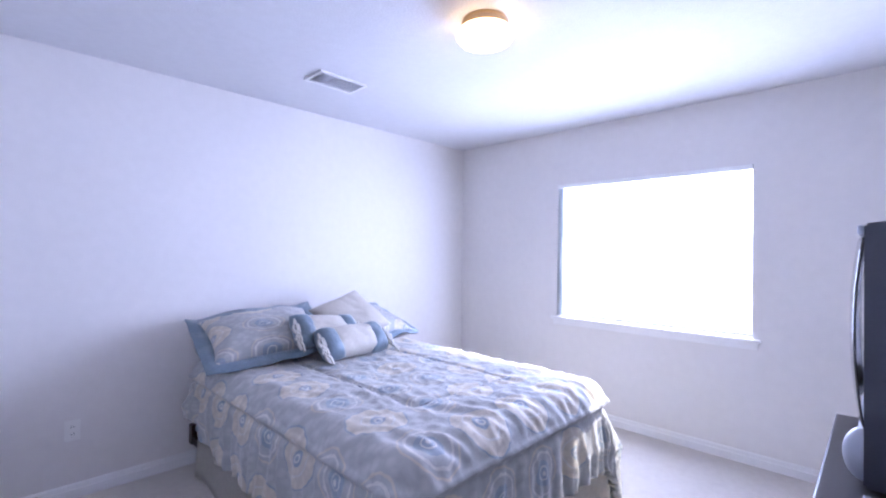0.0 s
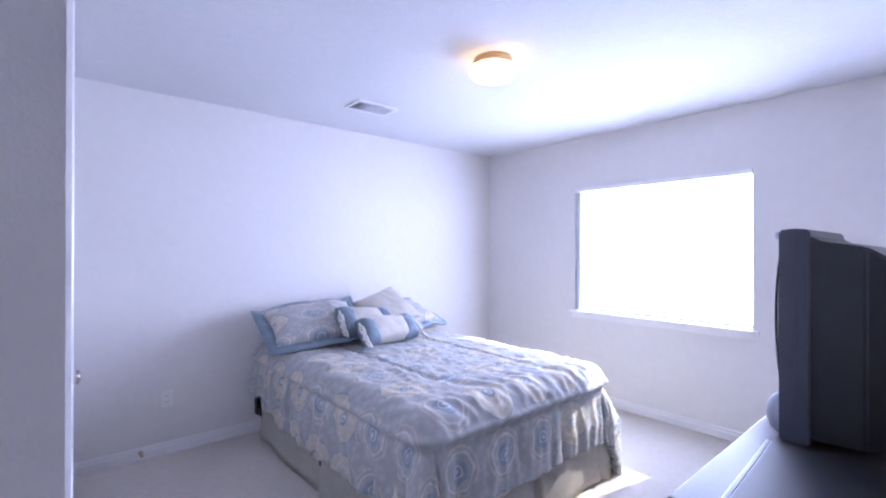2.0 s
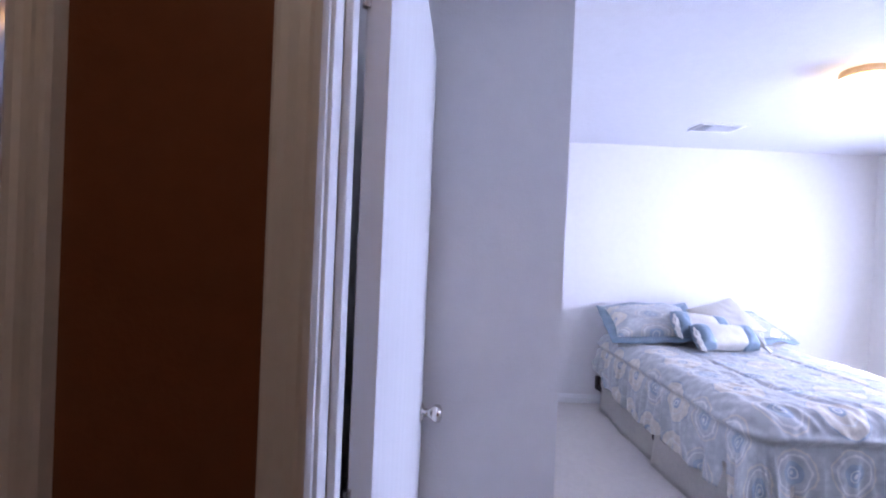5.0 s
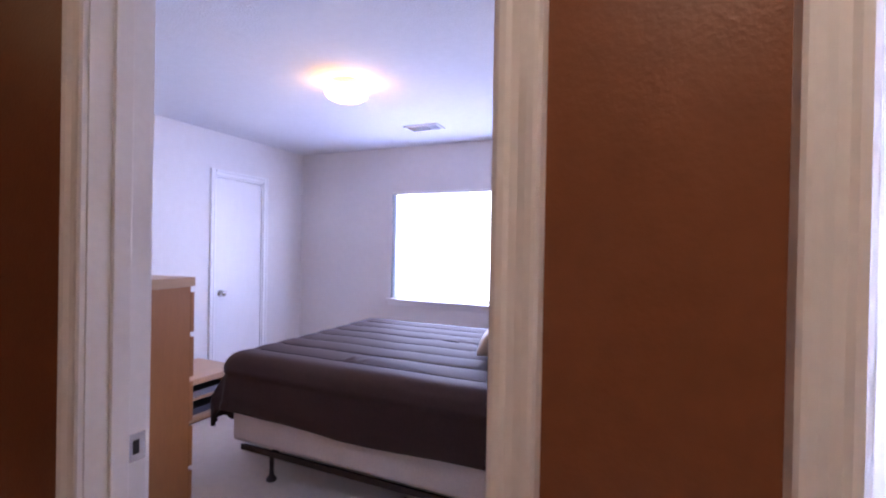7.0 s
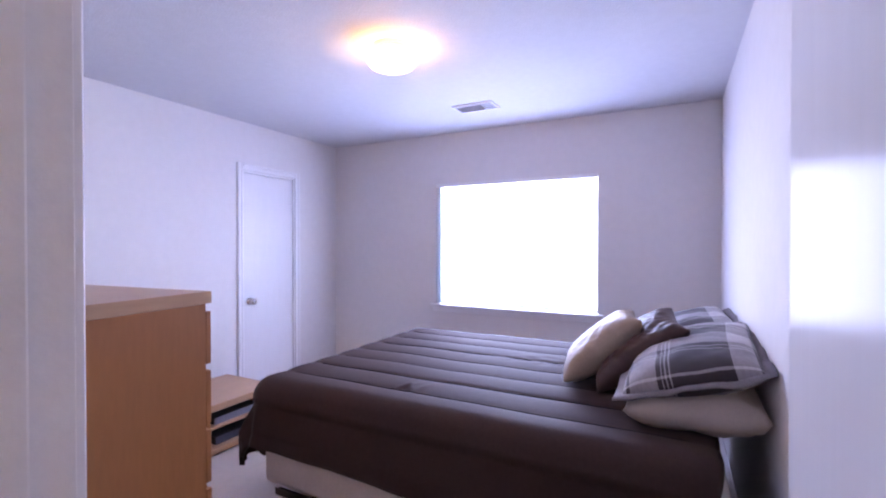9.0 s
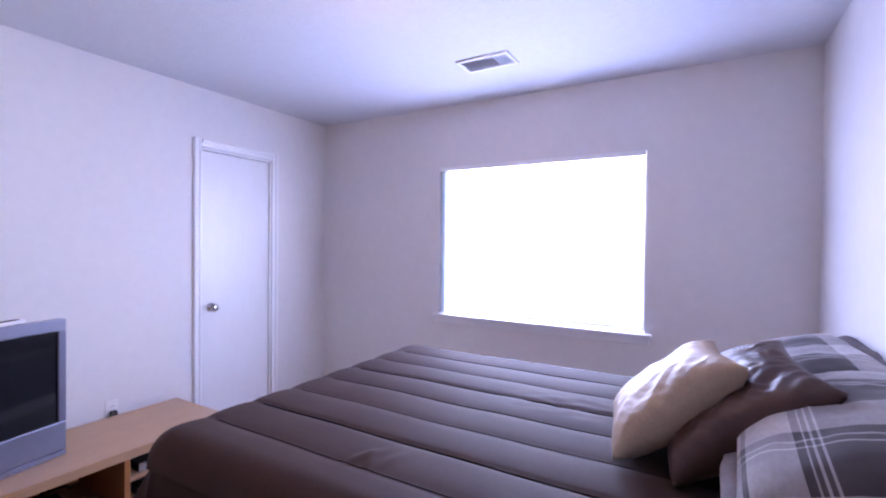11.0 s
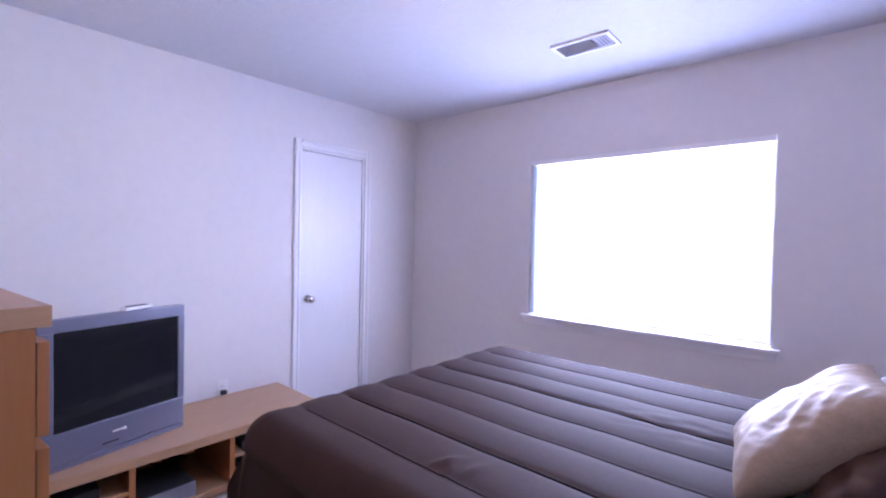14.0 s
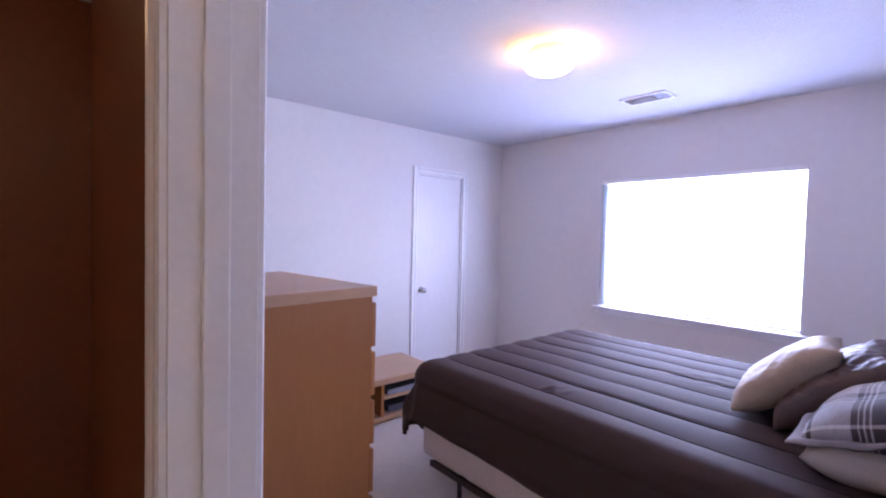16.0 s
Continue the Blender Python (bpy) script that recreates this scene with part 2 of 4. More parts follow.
# strike plate on the latch jamb of the second bedroom's frame
bm = box(DB0, DB0 + 0.002, HN - 0.042, HN - 0.004, 0.945, 1.005, 0.0006)
strike = part("strike_plate", bm, M_NICKEL, frame_b, "worn nickel strike plate")
part("latch_hole", box(DB0 + 0.002, DB0 + 0.0026, HN - 0.030, HN - 0.017, 0.960, 0.990), M_DARKSLOT, strike)


def hinge_leaf(x0, x1, z, parent, hinge_mat):
    leaf = part("hinge_leaf", box(x0, x1, HN - 0.036, HN - 0.002, z - 0.045, z + 0.045, 0.0006), hinge_mat, parent)
    return leaf


for z in (0.25, 1.045, 1.81):
    hinge_leaf(DA0, DA0 + 0.0025, z, frame_a, M_TRIM)
    hinge_leaf(DB1 - 0.0025, DB1, z, frame_b, M_TRIM)


def knob_profile():
    return [(0.0005, 0.0), (0.031, 0.0), (0.031, 0.005), (0.014, 0.010), (0.011, 0.026), (0.018, 0.034), (0.026, 0.044), (0.0275, 0.054), (0.024, 0.062), (0.012, 0.066), (0.0005, 0.0665)]


def door_leaf(name, width, m, label, sides=(1, -1)):
    """A flush door: hinge edge at the origin, along +x, thickness from 0 to -y side; top-level, with knobs."""
    ob = part(name, box(0.002, width - 0.002, -0.035, 0.0, 0.012, DOOR_H - 0.004, 0.002), M_DOOR, None, "", at=m)
    tagged(ob, label, "door", kind="structure")
    for s in sides:
        k = part("door_knob", lathe(knob_profile(), 24), M_NICKEL, ob, "satin nickel round door knob", True)
        k.matrix_local = Matrix.Translation((width - 0.062, 0.0 if s > 0 else -0.035, 0.915)) @ Matrix.Rotation(radians(-90 if s > 0 else 90), 4, "X")
    latch = part("latch_plate", box(width - 0.002, width - 0.0012, -0.029, -0.006, 0.888, 0.942), M_NICKEL, ob)
    for z in (0.25, 1.045, 1.81):
        part("hinge_knuckle", lathe([(0.0005, z - 0.045), (0.006, z - 0.045), (0.006, z + 0.045), (0.0005, z + 0.045)], 10), M_NICKEL, ob)
    return ob


# open doors of both bedrooms, hinged on the room side
door_leaf("door_1", DB1 - DB0 - 0.004, pose(DB1 - 0.003, HN + 0.004, 0, 0, 0, 92.2) @ Matrix.Scale(-1, 4, (0, 1, 0)), "glossy white flush bedroom door standing open into the room")
door_leaf("door_2", DA1 - DA0 - 0.004, pose(DA0 + 0.010, HN + 0.010, 0, 0, 0, 86.5), "white flush bedroom door standing open beside the closet wall")


def closet_door(name, along_y0, along_y1, x, side, hinge_high, label):
    """A closed closet door in a wall along y; side is the way its face looks in x."""
    fr = tagged(new(name + "_frame"), "white painted closet door frame with moulded casing", "door frame", kind="structure")
    casing(fr, along_y0 - 0.002, along_y1 + 0.002, 2.053, lambda a, z, w: (x + side * w, a, z))
    f0, f1 = sorted((x - side * 0.012, x - side * 0.047))
    for j0, j1 in ((along_y0, along_y0 + 0.012), (along_y1 - 0.012, along_y1)):
        part("jamb", box(min(x, x - side * 0.1), max(x, x - side * 0.1), j0, j1, 0, 2.051), M_TRIM, fr)
    part("head_jamb", box(min(x, x - side * 0.1), max(x, x - side * 0.1), along_y0 + 0.012, along_y1 - 0.012, 2.039, 2.051), M_TRIM, fr)
    w = along_y1 - along_y0 - 0.030
    ob = part(name, box(f0, f1, along_y0 + 0.015, along_y1 - 0.015, 0.012, 2.035, 0.002), M_CLOSETDOOR, None)
    tagged(ob, label, "door", kind="structure")
    ky = along_y0 + 0.075 if hinge_high else along_y1 - 0.075
    k = part("door_knob", lathe(knob_profile(), 24), M_NICKEL, ob, "satin nickel round door knob", True)
    k.matrix_world = Matrix.Translation((x - side * 0.012, ky, 0.920)) @ Matrix.Rotation(radians(90 * side), 4, "Y")
    hy = along_y1 - 0.013 if hinge_high else along_y0 + 0.013
    for z in (0.25, 1.045, 1.81):
        part("hinge_knuckle", box(min(x, x - side * 0.011), max(x, x - side * 0.011) + 0.004, hy - 0.005, hy + 0.005, z - 0.045, z + 0.045, 0.002), M_TRIM, ob)
    # dark closet behind the leaf
    return ob


closet_door("door_3", CL_B[0], CL_B[1], BW, 1, True, "closed white narrow closet door")
closet_door("door_4", CL_A[0], CL_A[1], AW, 1, False, "closed white closet door beside the entry")


# plain bright sky and distance outside the windows
M_DAYLIGHT = glowing("overcast_distance", (0.80, 0.86, 1.0), 1.2)
M_DAYLIGHT_N = glowing("overcast_distance_north", (0.80, 0.84, 1.0), 0.6)
structure("backdrop", box(14.0, 14.05, -6.0, 10.0, -2.5, 5.0), M_DAYLIGHT, "blown-out bright daylight distance outside the window", "backdrop")
structure("backdrop", box(-5.0, 9.0, 10.0, 10.05, -2.5, 5.0), M_DAYLIGHT_N, "blown-out bright daylight distance outside the window", "backdrop")

# ---- windows with blinds ----
def window(name, along, w, wall_in, outward, depth):
    """Opening w = (from, to, bottom, top) in a wall whose room face lies at wall_in; outward is +1."""
    a0, a1, b, t = w

    def pt(a, d, z):
        return (a, wall_in + outward * d, z) if along == "x" else (wall_in + outward * d, a, z)

    def bar(bm, p0, p1, d0, d1, z0, z1, bevel=0.0):
        c0, c1 = pt(p0, d0, z0), pt(p1, d1, z1)
        add_box(bm, min(c0[0], c1[0]), max(c0[0], c1[0]), min(c0[1], c1[1]), max(c0[1], c1[1]), z0, z1, bevel)
        return bm

    win = tagged(new(name), "bright daylit window with white vinyl frame", "window", kind="structure")
    fr = bmesh.new()
    for q in ((a0, a0 + 0.022, b, t), (a1 - 0.022, a1, b, t), (a0 + 0.022, a1 - 0.022, b, b + 0.022), (a0 + 0.022, a1 - 0.022, t - 0.022, t)):
        bar(fr, q[0], q[1], depth - 0.065, depth - 0.02, q[2], q[3])
    part("window_frame", fr, M_VINYL, win)
    mid = (a0 + a1) / 2
    for g0, g1 in ((a0 + 0.022, mid), (mid, a1 - 0.022)):
        g = part("pane", bar(bmesh.new(), g0, g1, depth - 0.045, depth - 0.041, b + 0.022, t - 0.022), M_GLASS, win)
        g.visible_shadow = False
    part("window_sill", bar(bmesh.new(), a0 - 0.045, a1 + 0.045, -0.038, 0.0, b - 0.022, b + 0.0, 0.004), M_TRIM, win)
    part("window_sill", bar(bmesh.new(), a0, a1, 0.0, depth - 0.065, b - 0.0195, b + 0.002), M_TRIM, win)
    ap = bmesh.new()
    bar(ap, a0 - 0.028, a1 + 0.028, -0.013, 0.0, b - 0.070, b - 0.022, 0.003)
    bar(ap, a0 - 0.028, a1 + 0.028, -0.018, -0.013, b - 0.040, b - 0.022, 0.002)
    part("apron", ap, M_TRIM, win)
    # vertical blind drawn aside, its vanes stacked at one end
    lo = a0 if along == "x" else a1
    way = 1 if along == "x" else -1
    bl = thing("vertical_blind", Matrix.Translation(pt(mid, 0.035, t)), "white vertical blind drawn open with stacked vanes", "blind")
    inv = bl.matrix_world.inverted()

    def sub(nm, bm, mat, label=""):
        o = part(nm, bm, mat, None, label)
        o.parent = bl
        o.matrix_parent_inverse = inv
        return o

    sub("headrail", bar(bmesh.new(), a0 + 0.004, a1 - 0.004, -0.006, 0.040, t - 0.034, t - 0.001, 0.003), M_SLAT, "white aluminium headrail")
    me = mesh("vane", bar(bmesh.new(), -0.0006, 0.0006, 0.004, 0.080, b + 0.015, t - 0.036), M_VANE)
    for k in range(7):
        o = new("vane", me)
        o.parent = bl
        o.matrix_parent_inverse = inv
        shift = lo + way * (0.016 + 0.006 * k)
        o.location = (shift, 0, 0) if along == "x" else (0, shift, 0)
    chain = bmesh.new()
    for k in range(40):
        zc = t - 0.05 - 0.018 * k
        c = pt(lo + way * 0.010, -0.003, zc)
        add_box(chain, c[0] - 0.0016, c[0] + 0.0016, c[1] - 0.0016, c[1] + 0.0016, zc - 0.007, zc + 0.007)
    sub("cord", chain, M_SLAT)
    return win


window("window_1", "y", WIN_A, AE, 1, 0.15)
window("window_2", "x", WIN_B, BN, 1, 0.16)

# ---- fabrics and other materials ----
def ramp_nodes(n, stops):
    r = n.new("ShaderNodeValToRGB")
    r.color_ramp.elements.remove(r.color_ramp.elements[1])
    r.color_ramp.elements[0].position, r.color_ramp.elements[0].color = stops[0][0], (*stops[0][1], 1)
    for p, c in stops[1:]:
        e = r.color_ramp.elements.new(p)
        e.color = (*c, 1)
    return r


def medallion_fabric(name, scale):
    """Woven damask: cream and blue ringed medallions on a grey ground."""
    m = bpy.data.materials.new(name)
    m.use_nodes = True
    n, l = m.node_tree.nodes, m.node_tree.links
    p = n["Principled BSDF"]
    p.inputs["Roughness"].default_value = 0.62
    p.inputs["Sheen Weight"].default_value = 0.25
    uv = n.new("ShaderNodeUVMap")
    uv.uv_map = "UVMap"
    wob = n.new("ShaderNodeTexNoise")
    wob.inputs["Scale"].default_value = 26
    l.new(uv.outputs["UV"], wob.inputs["Vector"])
    mixv = n.new("ShaderNodeMix")
    mixv.data_type = "VECTOR"
    mixv.inputs["Factor"].default_value = 0.007
    l.new(uv.outputs["UV"], mixv.inputs["A"])
    l.new(wob.outputs["Color"], mixv.inputs["B"])
    v = n.new("ShaderNodeTexVoronoi")
    v.inputs["Scale"].default_value, v.inputs["Randomness"].default_value = scale, 0.04
    l.new(mixv.outputs["Result"], v.inputs["Vector"])
    v2 = n.new("ShaderNodeTexVoronoi")
    v2.inputs["Scale"].default_value = scale * 8
    l.new(mixv.outputs["Result"], v2.inputs["Vector"])
    scallop = n.new("ShaderNodeMath")
    scallop.operation, scallop.inputs[1].default_value = "MULTIPLY_ADD", 0.035
    l.new(v2.outputs["Distance"], scallop.inputs[0])
    l.new(v.outputs["Distance"], scallop.inputs[2])
    grey, cream, blue, pale = (0.42, 0.425, 0.415), (0.57, 0.515, 0.42), (0.285, 0.34, 0.395), (0.61, 0.595, 0.55)
    ra = ramp_nodes(n, [(0.0, blue), (0.045, blue), (0.05, pale), (0.075, pale), (0.08, blue), (0.125, blue), (0.13, cream), (0.24, cream), (0.245, pale), (0.265, pale), (0.27, cream), (0.42, cream), (0.43, blue), (0.445, blue), (0.45, grey), (1.0, grey)])
    rb = ramp_nodes(n, [(0.0, pale), (0.05, pale), (0.06, blue), (0.10, blue), (0.105, pale), (0.12, pale), (0.125, blue), (0.20, blue), (0.21, grey), (0.30, grey), (0.305, pale), (0.335, pale), (0.34, grey), (0.385, grey), (0.39, cream), (0.41, cream), (0.42, grey), (1.0, grey)])
    for r in (ra, rb):
        l.new(scallop.outputs[0], r.inputs["Fac"])
    sep = n.new("ShaderNodeSeparateColor")
    l.new(v.outputs["Color"], sep.inputs["Color"])
    gt = n.new("ShaderNodeMath")
    gt.operation, gt.inputs[1].default_value = "GREATER_THAN", 0.5
    l.new(sep.outputs["Red"], gt.inputs[0])
    mc = n.new("ShaderNodeMix")
    mc.data_type = "RGBA"
    l.new(gt.outputs[0], mc.inputs["Factor"])
    l.new(ra.outputs["Color"], mc.inputs["A"])
    l.new(rb.outputs["Color"], mc.inputs["B"])
    # small leaf pattern over the ground
    r2 = ramp_nodes(n, [(0.0, (1.16, 1.16, 1.16)), (0.35, (1.0, 1.0, 1.0)), (0.6, (0.80, 0.81, 0.83)), (1.0, (0.80, 0.81, 0.83))])
    l.new(v2.outputs["Distance"], r2.inputs["Fac"])
    mm = n.new("ShaderNodeMix")
    mm.data_type, mm.blend_type = "RGBA", "MULTIPLY"
    mm.inputs["Factor"].default_value = 0.6
    l.new(mc.outputs["Result"], mm.inputs["A"])
    l.new(r2.outputs["Color"], mm.inputs["B"])
    l.new(mm.outputs["Result"], p.inputs["Base Color"])
    weave = n.new("ShaderNodeTexNoise")
    weave.inputs["Scale"].default_value = 900
    l.new(uv.outputs["UV"], weave.inputs["Vector"])
    b = n.new("ShaderNodeBump")
    b.inputs["Strength"].default_value, b.inputs["Distance"].default_value = 0.25, 0.002
    l.new(weave.outputs["Fac"], b.inputs["Height"])
    l.new(b.outputs["Normal"], p.inputs["Normal"])
    return m


def stripe_fabric(name, bands, ground, cross=()):
    """Plaid by UV: bands (from, to, colour) across u, cross bands across v laid over half strength."""
    m = bpy.data.materials.new(name)
    m.use_nodes = True
    n, l = m.node_tree.nodes, m.node_tree.links
    p = n["Principled BSDF"]
    p.inputs["Roughness"].default_value = 0.7
    p.inputs["Sheen Weight"].default_value = 0.2
    uv = n.new("ShaderNodeUVMap")
    uv.uv_map = "UVMap"
    sep = n.new("ShaderNodeSeparateXYZ")
    l.new(uv.outputs["UV"], sep.inputs[0])

    def banded(out, rows):
        stops = [(0.0, ground)]
        for a, b, c in rows:
            stops += [(a, c), (b, ground)]
        r = ramp_nodes(n, stops)
        r.color_ramp.interpolation = "CONSTANT"
        l.new(out, r.inputs["Fac"])
        return r

    a = banded(sep.outputs["X"], bands)
    out = a.outputs["Color"]
    if cross:
        c = banded(sep.outputs["Y"], cross)
        mx = n.new("ShaderNodeMix")
        mx.data_type = "RGBA"
        mx.inputs["Factor"].default_value = 0.52
        l.new(a.outputs["Color"], mx.inputs["A"])
        l.new(c.outputs["Color"], mx.inputs["B"])
        out = mx.outputs["Result"]
    no = n.new("ShaderNodeTexNoise")
    no.inputs["Scale"].default_value = 40
    l.new(uv.outputs["UV"], no.inputs["Vector"])
    r3 = ramp_nodes(n, [(0.3, (0.88, 0.88, 0.88)), (0.7, (1.08, 1.08, 1.08))])
    l.new(no.outputs["Fac"], r3.inputs["Fac"])
    mm = n.new("ShaderNodeMix")
    mm.data_type, mm.blend_type = "RGBA", "MULTIPLY"
    mm.inputs["Factor"].default_value = 1.0
    l.new(out, mm.inputs["A"])
    l.new(r3.outputs["Color"], mm.inputs["B"])
    l.new(mm.outputs["Result"], p.inputs["Base Color"])
    return m


M_MEDAL = medallion_fabric("medallion_damask", 3.5)
M_MEDAL_SMALL = medallion_fabric("medallion_damask_sham", 2.2)
M_BLUE = material("blue_quilted_satin", (0.175, 0.245, 0.30), 0.45, vary=0.2, scale=9, bump=0.3, bump_scale=60, sheen=0.2)
M_CREAM = material("cream_satin", (0.50, 0.465, 0.40), 0.5, vary=0.08, scale=7, bump=0.15, bump_scale=50, sheen=0.2)
M_SKIRT = material("beige_bed_skirt", (0.72, 0.68, 0.61), 0.8, vary=0.08, scale=4, bump=0.2, bump_scale=300)
M_WHITE_COTTON = material("white_cotton", (0.72, 0.70, 0.68), 0.8, vary=0.05, scale=6, bump=0.2, bump_scale=300)
M_FRINGE = material("ivory_fringe", (0.60, 0.58, 0.53), 0.8, vary=0.1, scale=30)
M_COCOA = material("dark_brown_comforter", (0.041, 0.022, 0.018), 0.75, vary=0.12, scale=5, bump=0.03, bump_scale=900, sheen=0.03, spec=0.22)
M_COCOA_SATIN = material("dark_brown_satin", (0.050, 0.022, 0.016), 0.46, vary=0.12, scale=8, bump=0.1, bump_scale=40)
M_TAN = material("crinkled_tan_satin", (0.36, 0.275, 0.20), 0.50, vary=0.10, scale=8, bump=0.12, bump_scale=35, spec=0.3)
M_IVORY = material("ivory_pillowcase", (0.54, 0.46, 0.375), 0.75, vary=0.05, scale=6, bump=0.2, bump_scale=280)
M_BOXSPRING = material("pale_box_spring_cover", (0.62, 0.56, 0.50), 0.8, vary=0.08, scale=6, bump=0.25, bump_scale=220)
M_BEDSTEEL = material("dark_brown_bed_steel", (0.030, 0.018, 0.014), 0.4, 0.5, vary=0.1, scale=12)
M_BLACKPLASTIC = material("black_plastic", (0.018, 0.019, 0.023), 0.38, vary=0.1, scale=14, bump=0.05, bump_scale=400)
M_GREYPLASTIC = material("slate_grey_plastic", (0.060, 0.064, 0.085), 0.4, vary=0.06, scale=10, bump=0.05, bump_scale=400)
M_SILVER = material("silver_plastic", (0.25, 0.26, 0.30), 0.35, 0.25, vary=0.04, scale=8)
M_TVBEZEL = material("blue_grey_silver_plastic", (0.165, 0.17, 0.225), 0.33, 0.35, vary=0.05, scale=6, bump=0.03, bump_scale=500)
# Paler than the other silver to paint daylight falling on the set's front.
M_DAYLITSILVER = material("daylit_silver_plastic", (0.48, 0.51, 0.58), 0.32, 0.1, vary=0.04, scale=8)
M_SCREEN = material("dark_glass_screen", (0.012, 0.013, 0.016), 0.06, vary=0.05, scale=3, spec=0.7)
# One veneer, two tones: uprights darkened as shade, level boards paled as light.
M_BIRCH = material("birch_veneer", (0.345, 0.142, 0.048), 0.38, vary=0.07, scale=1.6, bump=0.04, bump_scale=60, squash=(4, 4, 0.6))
M_BIRCH_TOPLIT = material("birch_veneer_toplit", (0.46, 0.285, 0.16), 0.36, vary=0.07, scale=1.6, bump=0.04, bump_scale=60, squash=(4, 0.6, 4))
M_ESPRESSO = material("espresso_wood", (0.020, 0.016, 0.017), 0.33, vary=0.25, scale=3, bump=0.05, bump_scale=70, squash=(0.5, 5, 5))
M_IRON = material("black_cast_iron", (0.012, 0.012, 0.015), 0.42, 0.4, vary=0.2, scale=20, bump=0.4, bump_scale=90)
M_GREENWAX = material("dark_green_candle", (0.010, 0.055, 0.038), 0.25, vary=0.08, scale=12, coat=0.3)
M_PALEBAND = material("pale_band", (0.55, 0.60, 0.58), 0.5)
M_CABLE = material("black_cable", (0.02, 0.02, 0.02), 0.5)
plaid_dark, plaid_pale = (0.024, 0.016, 0.018), (0.46, 0.435, 0.44)
M_PLAID = stripe_fabric("brown_and_white_plaid",
    [(0.10, 0.28, plaid_pale), (0.32, 0.33, plaid_pale), (0.355, 0.365, plaid_pale), (0.52, 0.70, plaid_pale), (0.74, 0.75, plaid_pale), (0.775, 0.785, plaid_pale), (0.955, 0.97, plaid_pale)],
    plaid_dark, [(0.0, 0.05, plaid_pale), (0.078, 0.29, plaid_pale), (0.325, 0.335, plaid_pale), (0.355, 0.365, plaid_pale), (0.385, 0.395, plaid_pale), (0.82, 0.97, plaid_pale)])


# ---- cloth helpers ----
def fold_noise(x, y, z=0.0, s=1.0):
    return noise.noise(Vector((x * s, y * s, z)))


def drape(rect, cloth, top, radius, step, relief, flare=0.06, fold=0.018, fold_rate=16.0, hem_wave=0.0, thick=0.022, corner_out=0.0, welt=0.0, head_rise=0.0, corner_lift=0.25):
    """A cover laid over a bed: cloth is its flat outline, rect the mattress top; beyond the edge it rounds off and hangs."""
    x0, x1, y0, y1 = rect
    rx0, rx1, ry0, ry1 = x0 + radius, x1 - radius, y0 + radius, y1 - radius
    cx0, cx1, cy0, cy1 = cloth
    nx, ny = int((cx1 - cx0) / step), int((cy1 - cy0) / step)
    bm = bmesh.new()
    uvl = bm.loops.layers.uv.new("UVMap")
    grid, flat = [], {}
    for i in range(nx + 1):
        row = []
        for j in range(ny + 1):
            px, py = cx0 + (cx1 - cx0) * i / nx, cy0 + (cy1 - cy0) * j / ny
            qx, qy = min(max(px, rx0), rx1), min(max(py, ry0), ry1)
            ox, oy = px - qx, py - qy
            d = math.hypot(ox, oy)
            lift = relief(px, py)
            turn_at = radius * math.pi / 2
            seam_out = welt * math.exp(-((d - turn_at * 0.95) / 0.014) ** 2) - 0.9 * welt * math.exp(-((d - turn_at * 0.95 - 0.034) / 0.015) ** 2)
            if d < 1e-6:
                co = Vector((px, py, top + lift))
            else:
                ux, uy = ox / d, oy / d
                turn = radius * math.pi / 2
                if d < turn:
                    a = d / radius
                    out, down = radius * math.sin(a), radius * (1 - math.cos(a))
                    out += seam_out + lift * math.sin(a)
                    co = Vector((qx + ux * out, qy + uy * out, top - down + lift * math.cos(a) + 0.5 * seam_out))
                else:
                    h = d - turn
                    # perimeter parameter drives the folds
                    s = (px if abs(uy) > abs(ux) else py) + 0.35 * math.atan2(uy, ux)
                    corner = min(1.0, 2.2 * abs(ux * uy))
                    grow = min(1.0, h / 0.22)
                    ridge = 1 - 2.6 * abs(fold_noise(s * fold_rate * 0.22, h * 2.0, 3.3)) + 0.5 * fold_noise(s * fold_rate * 0.5, h * 3.0, 9.1)
                    wave = fold * grow * (ridge + 0.5 * fold_noise(px, py, 7.7, 9.0))
                    wave += corner * 0.018 * grow * math.sin(7 * math.atan2(uy, ux))
                    out = radius + flare * h + wave + lift * 0.5 + corner_out * corner * grow + seam_out
                    near_head = min(1.0, max(0.0, (py - cy1 + 0.55) / 0.5))
                    h *= 1 - head_rise * near_head * near_head
                    drop = radius + h * (1 - corner_lift * corner) + hem_wave * grow * math.sin(fold_rate * 0.5 * s)
                    co = Vector((qx + ux * out, qy + uy * out, top - drop))
            v = bm.verts.new(co)
            flat[v] = (px, py)
            row.append(v)
        grid.append(row)
    for i in range(nx):
        for j in range(ny):
            f = bm.faces.new((grid[i][j], grid[i + 1][j], grid[i + 1][j + 1], grid[i][j + 1]))
            for lp in f.loops:
                lp[uvl].uv = flat[lp.vert]
    bmesh.ops.recalc_face_normals(bm, faces=bm.faces)
    bm.faces.ensure_lookup_table()
    mid = grid[nx // 2][ny // 2]
    bm.normal_update()
    if mid.normal.z < 0:
        bmesh.ops.reverse_faces(bm, faces=bm.faces)
    bm.normal_update()
    bmesh.ops.solidify(bm, geom=bm.faces[:], thickness=thick)
    return bm


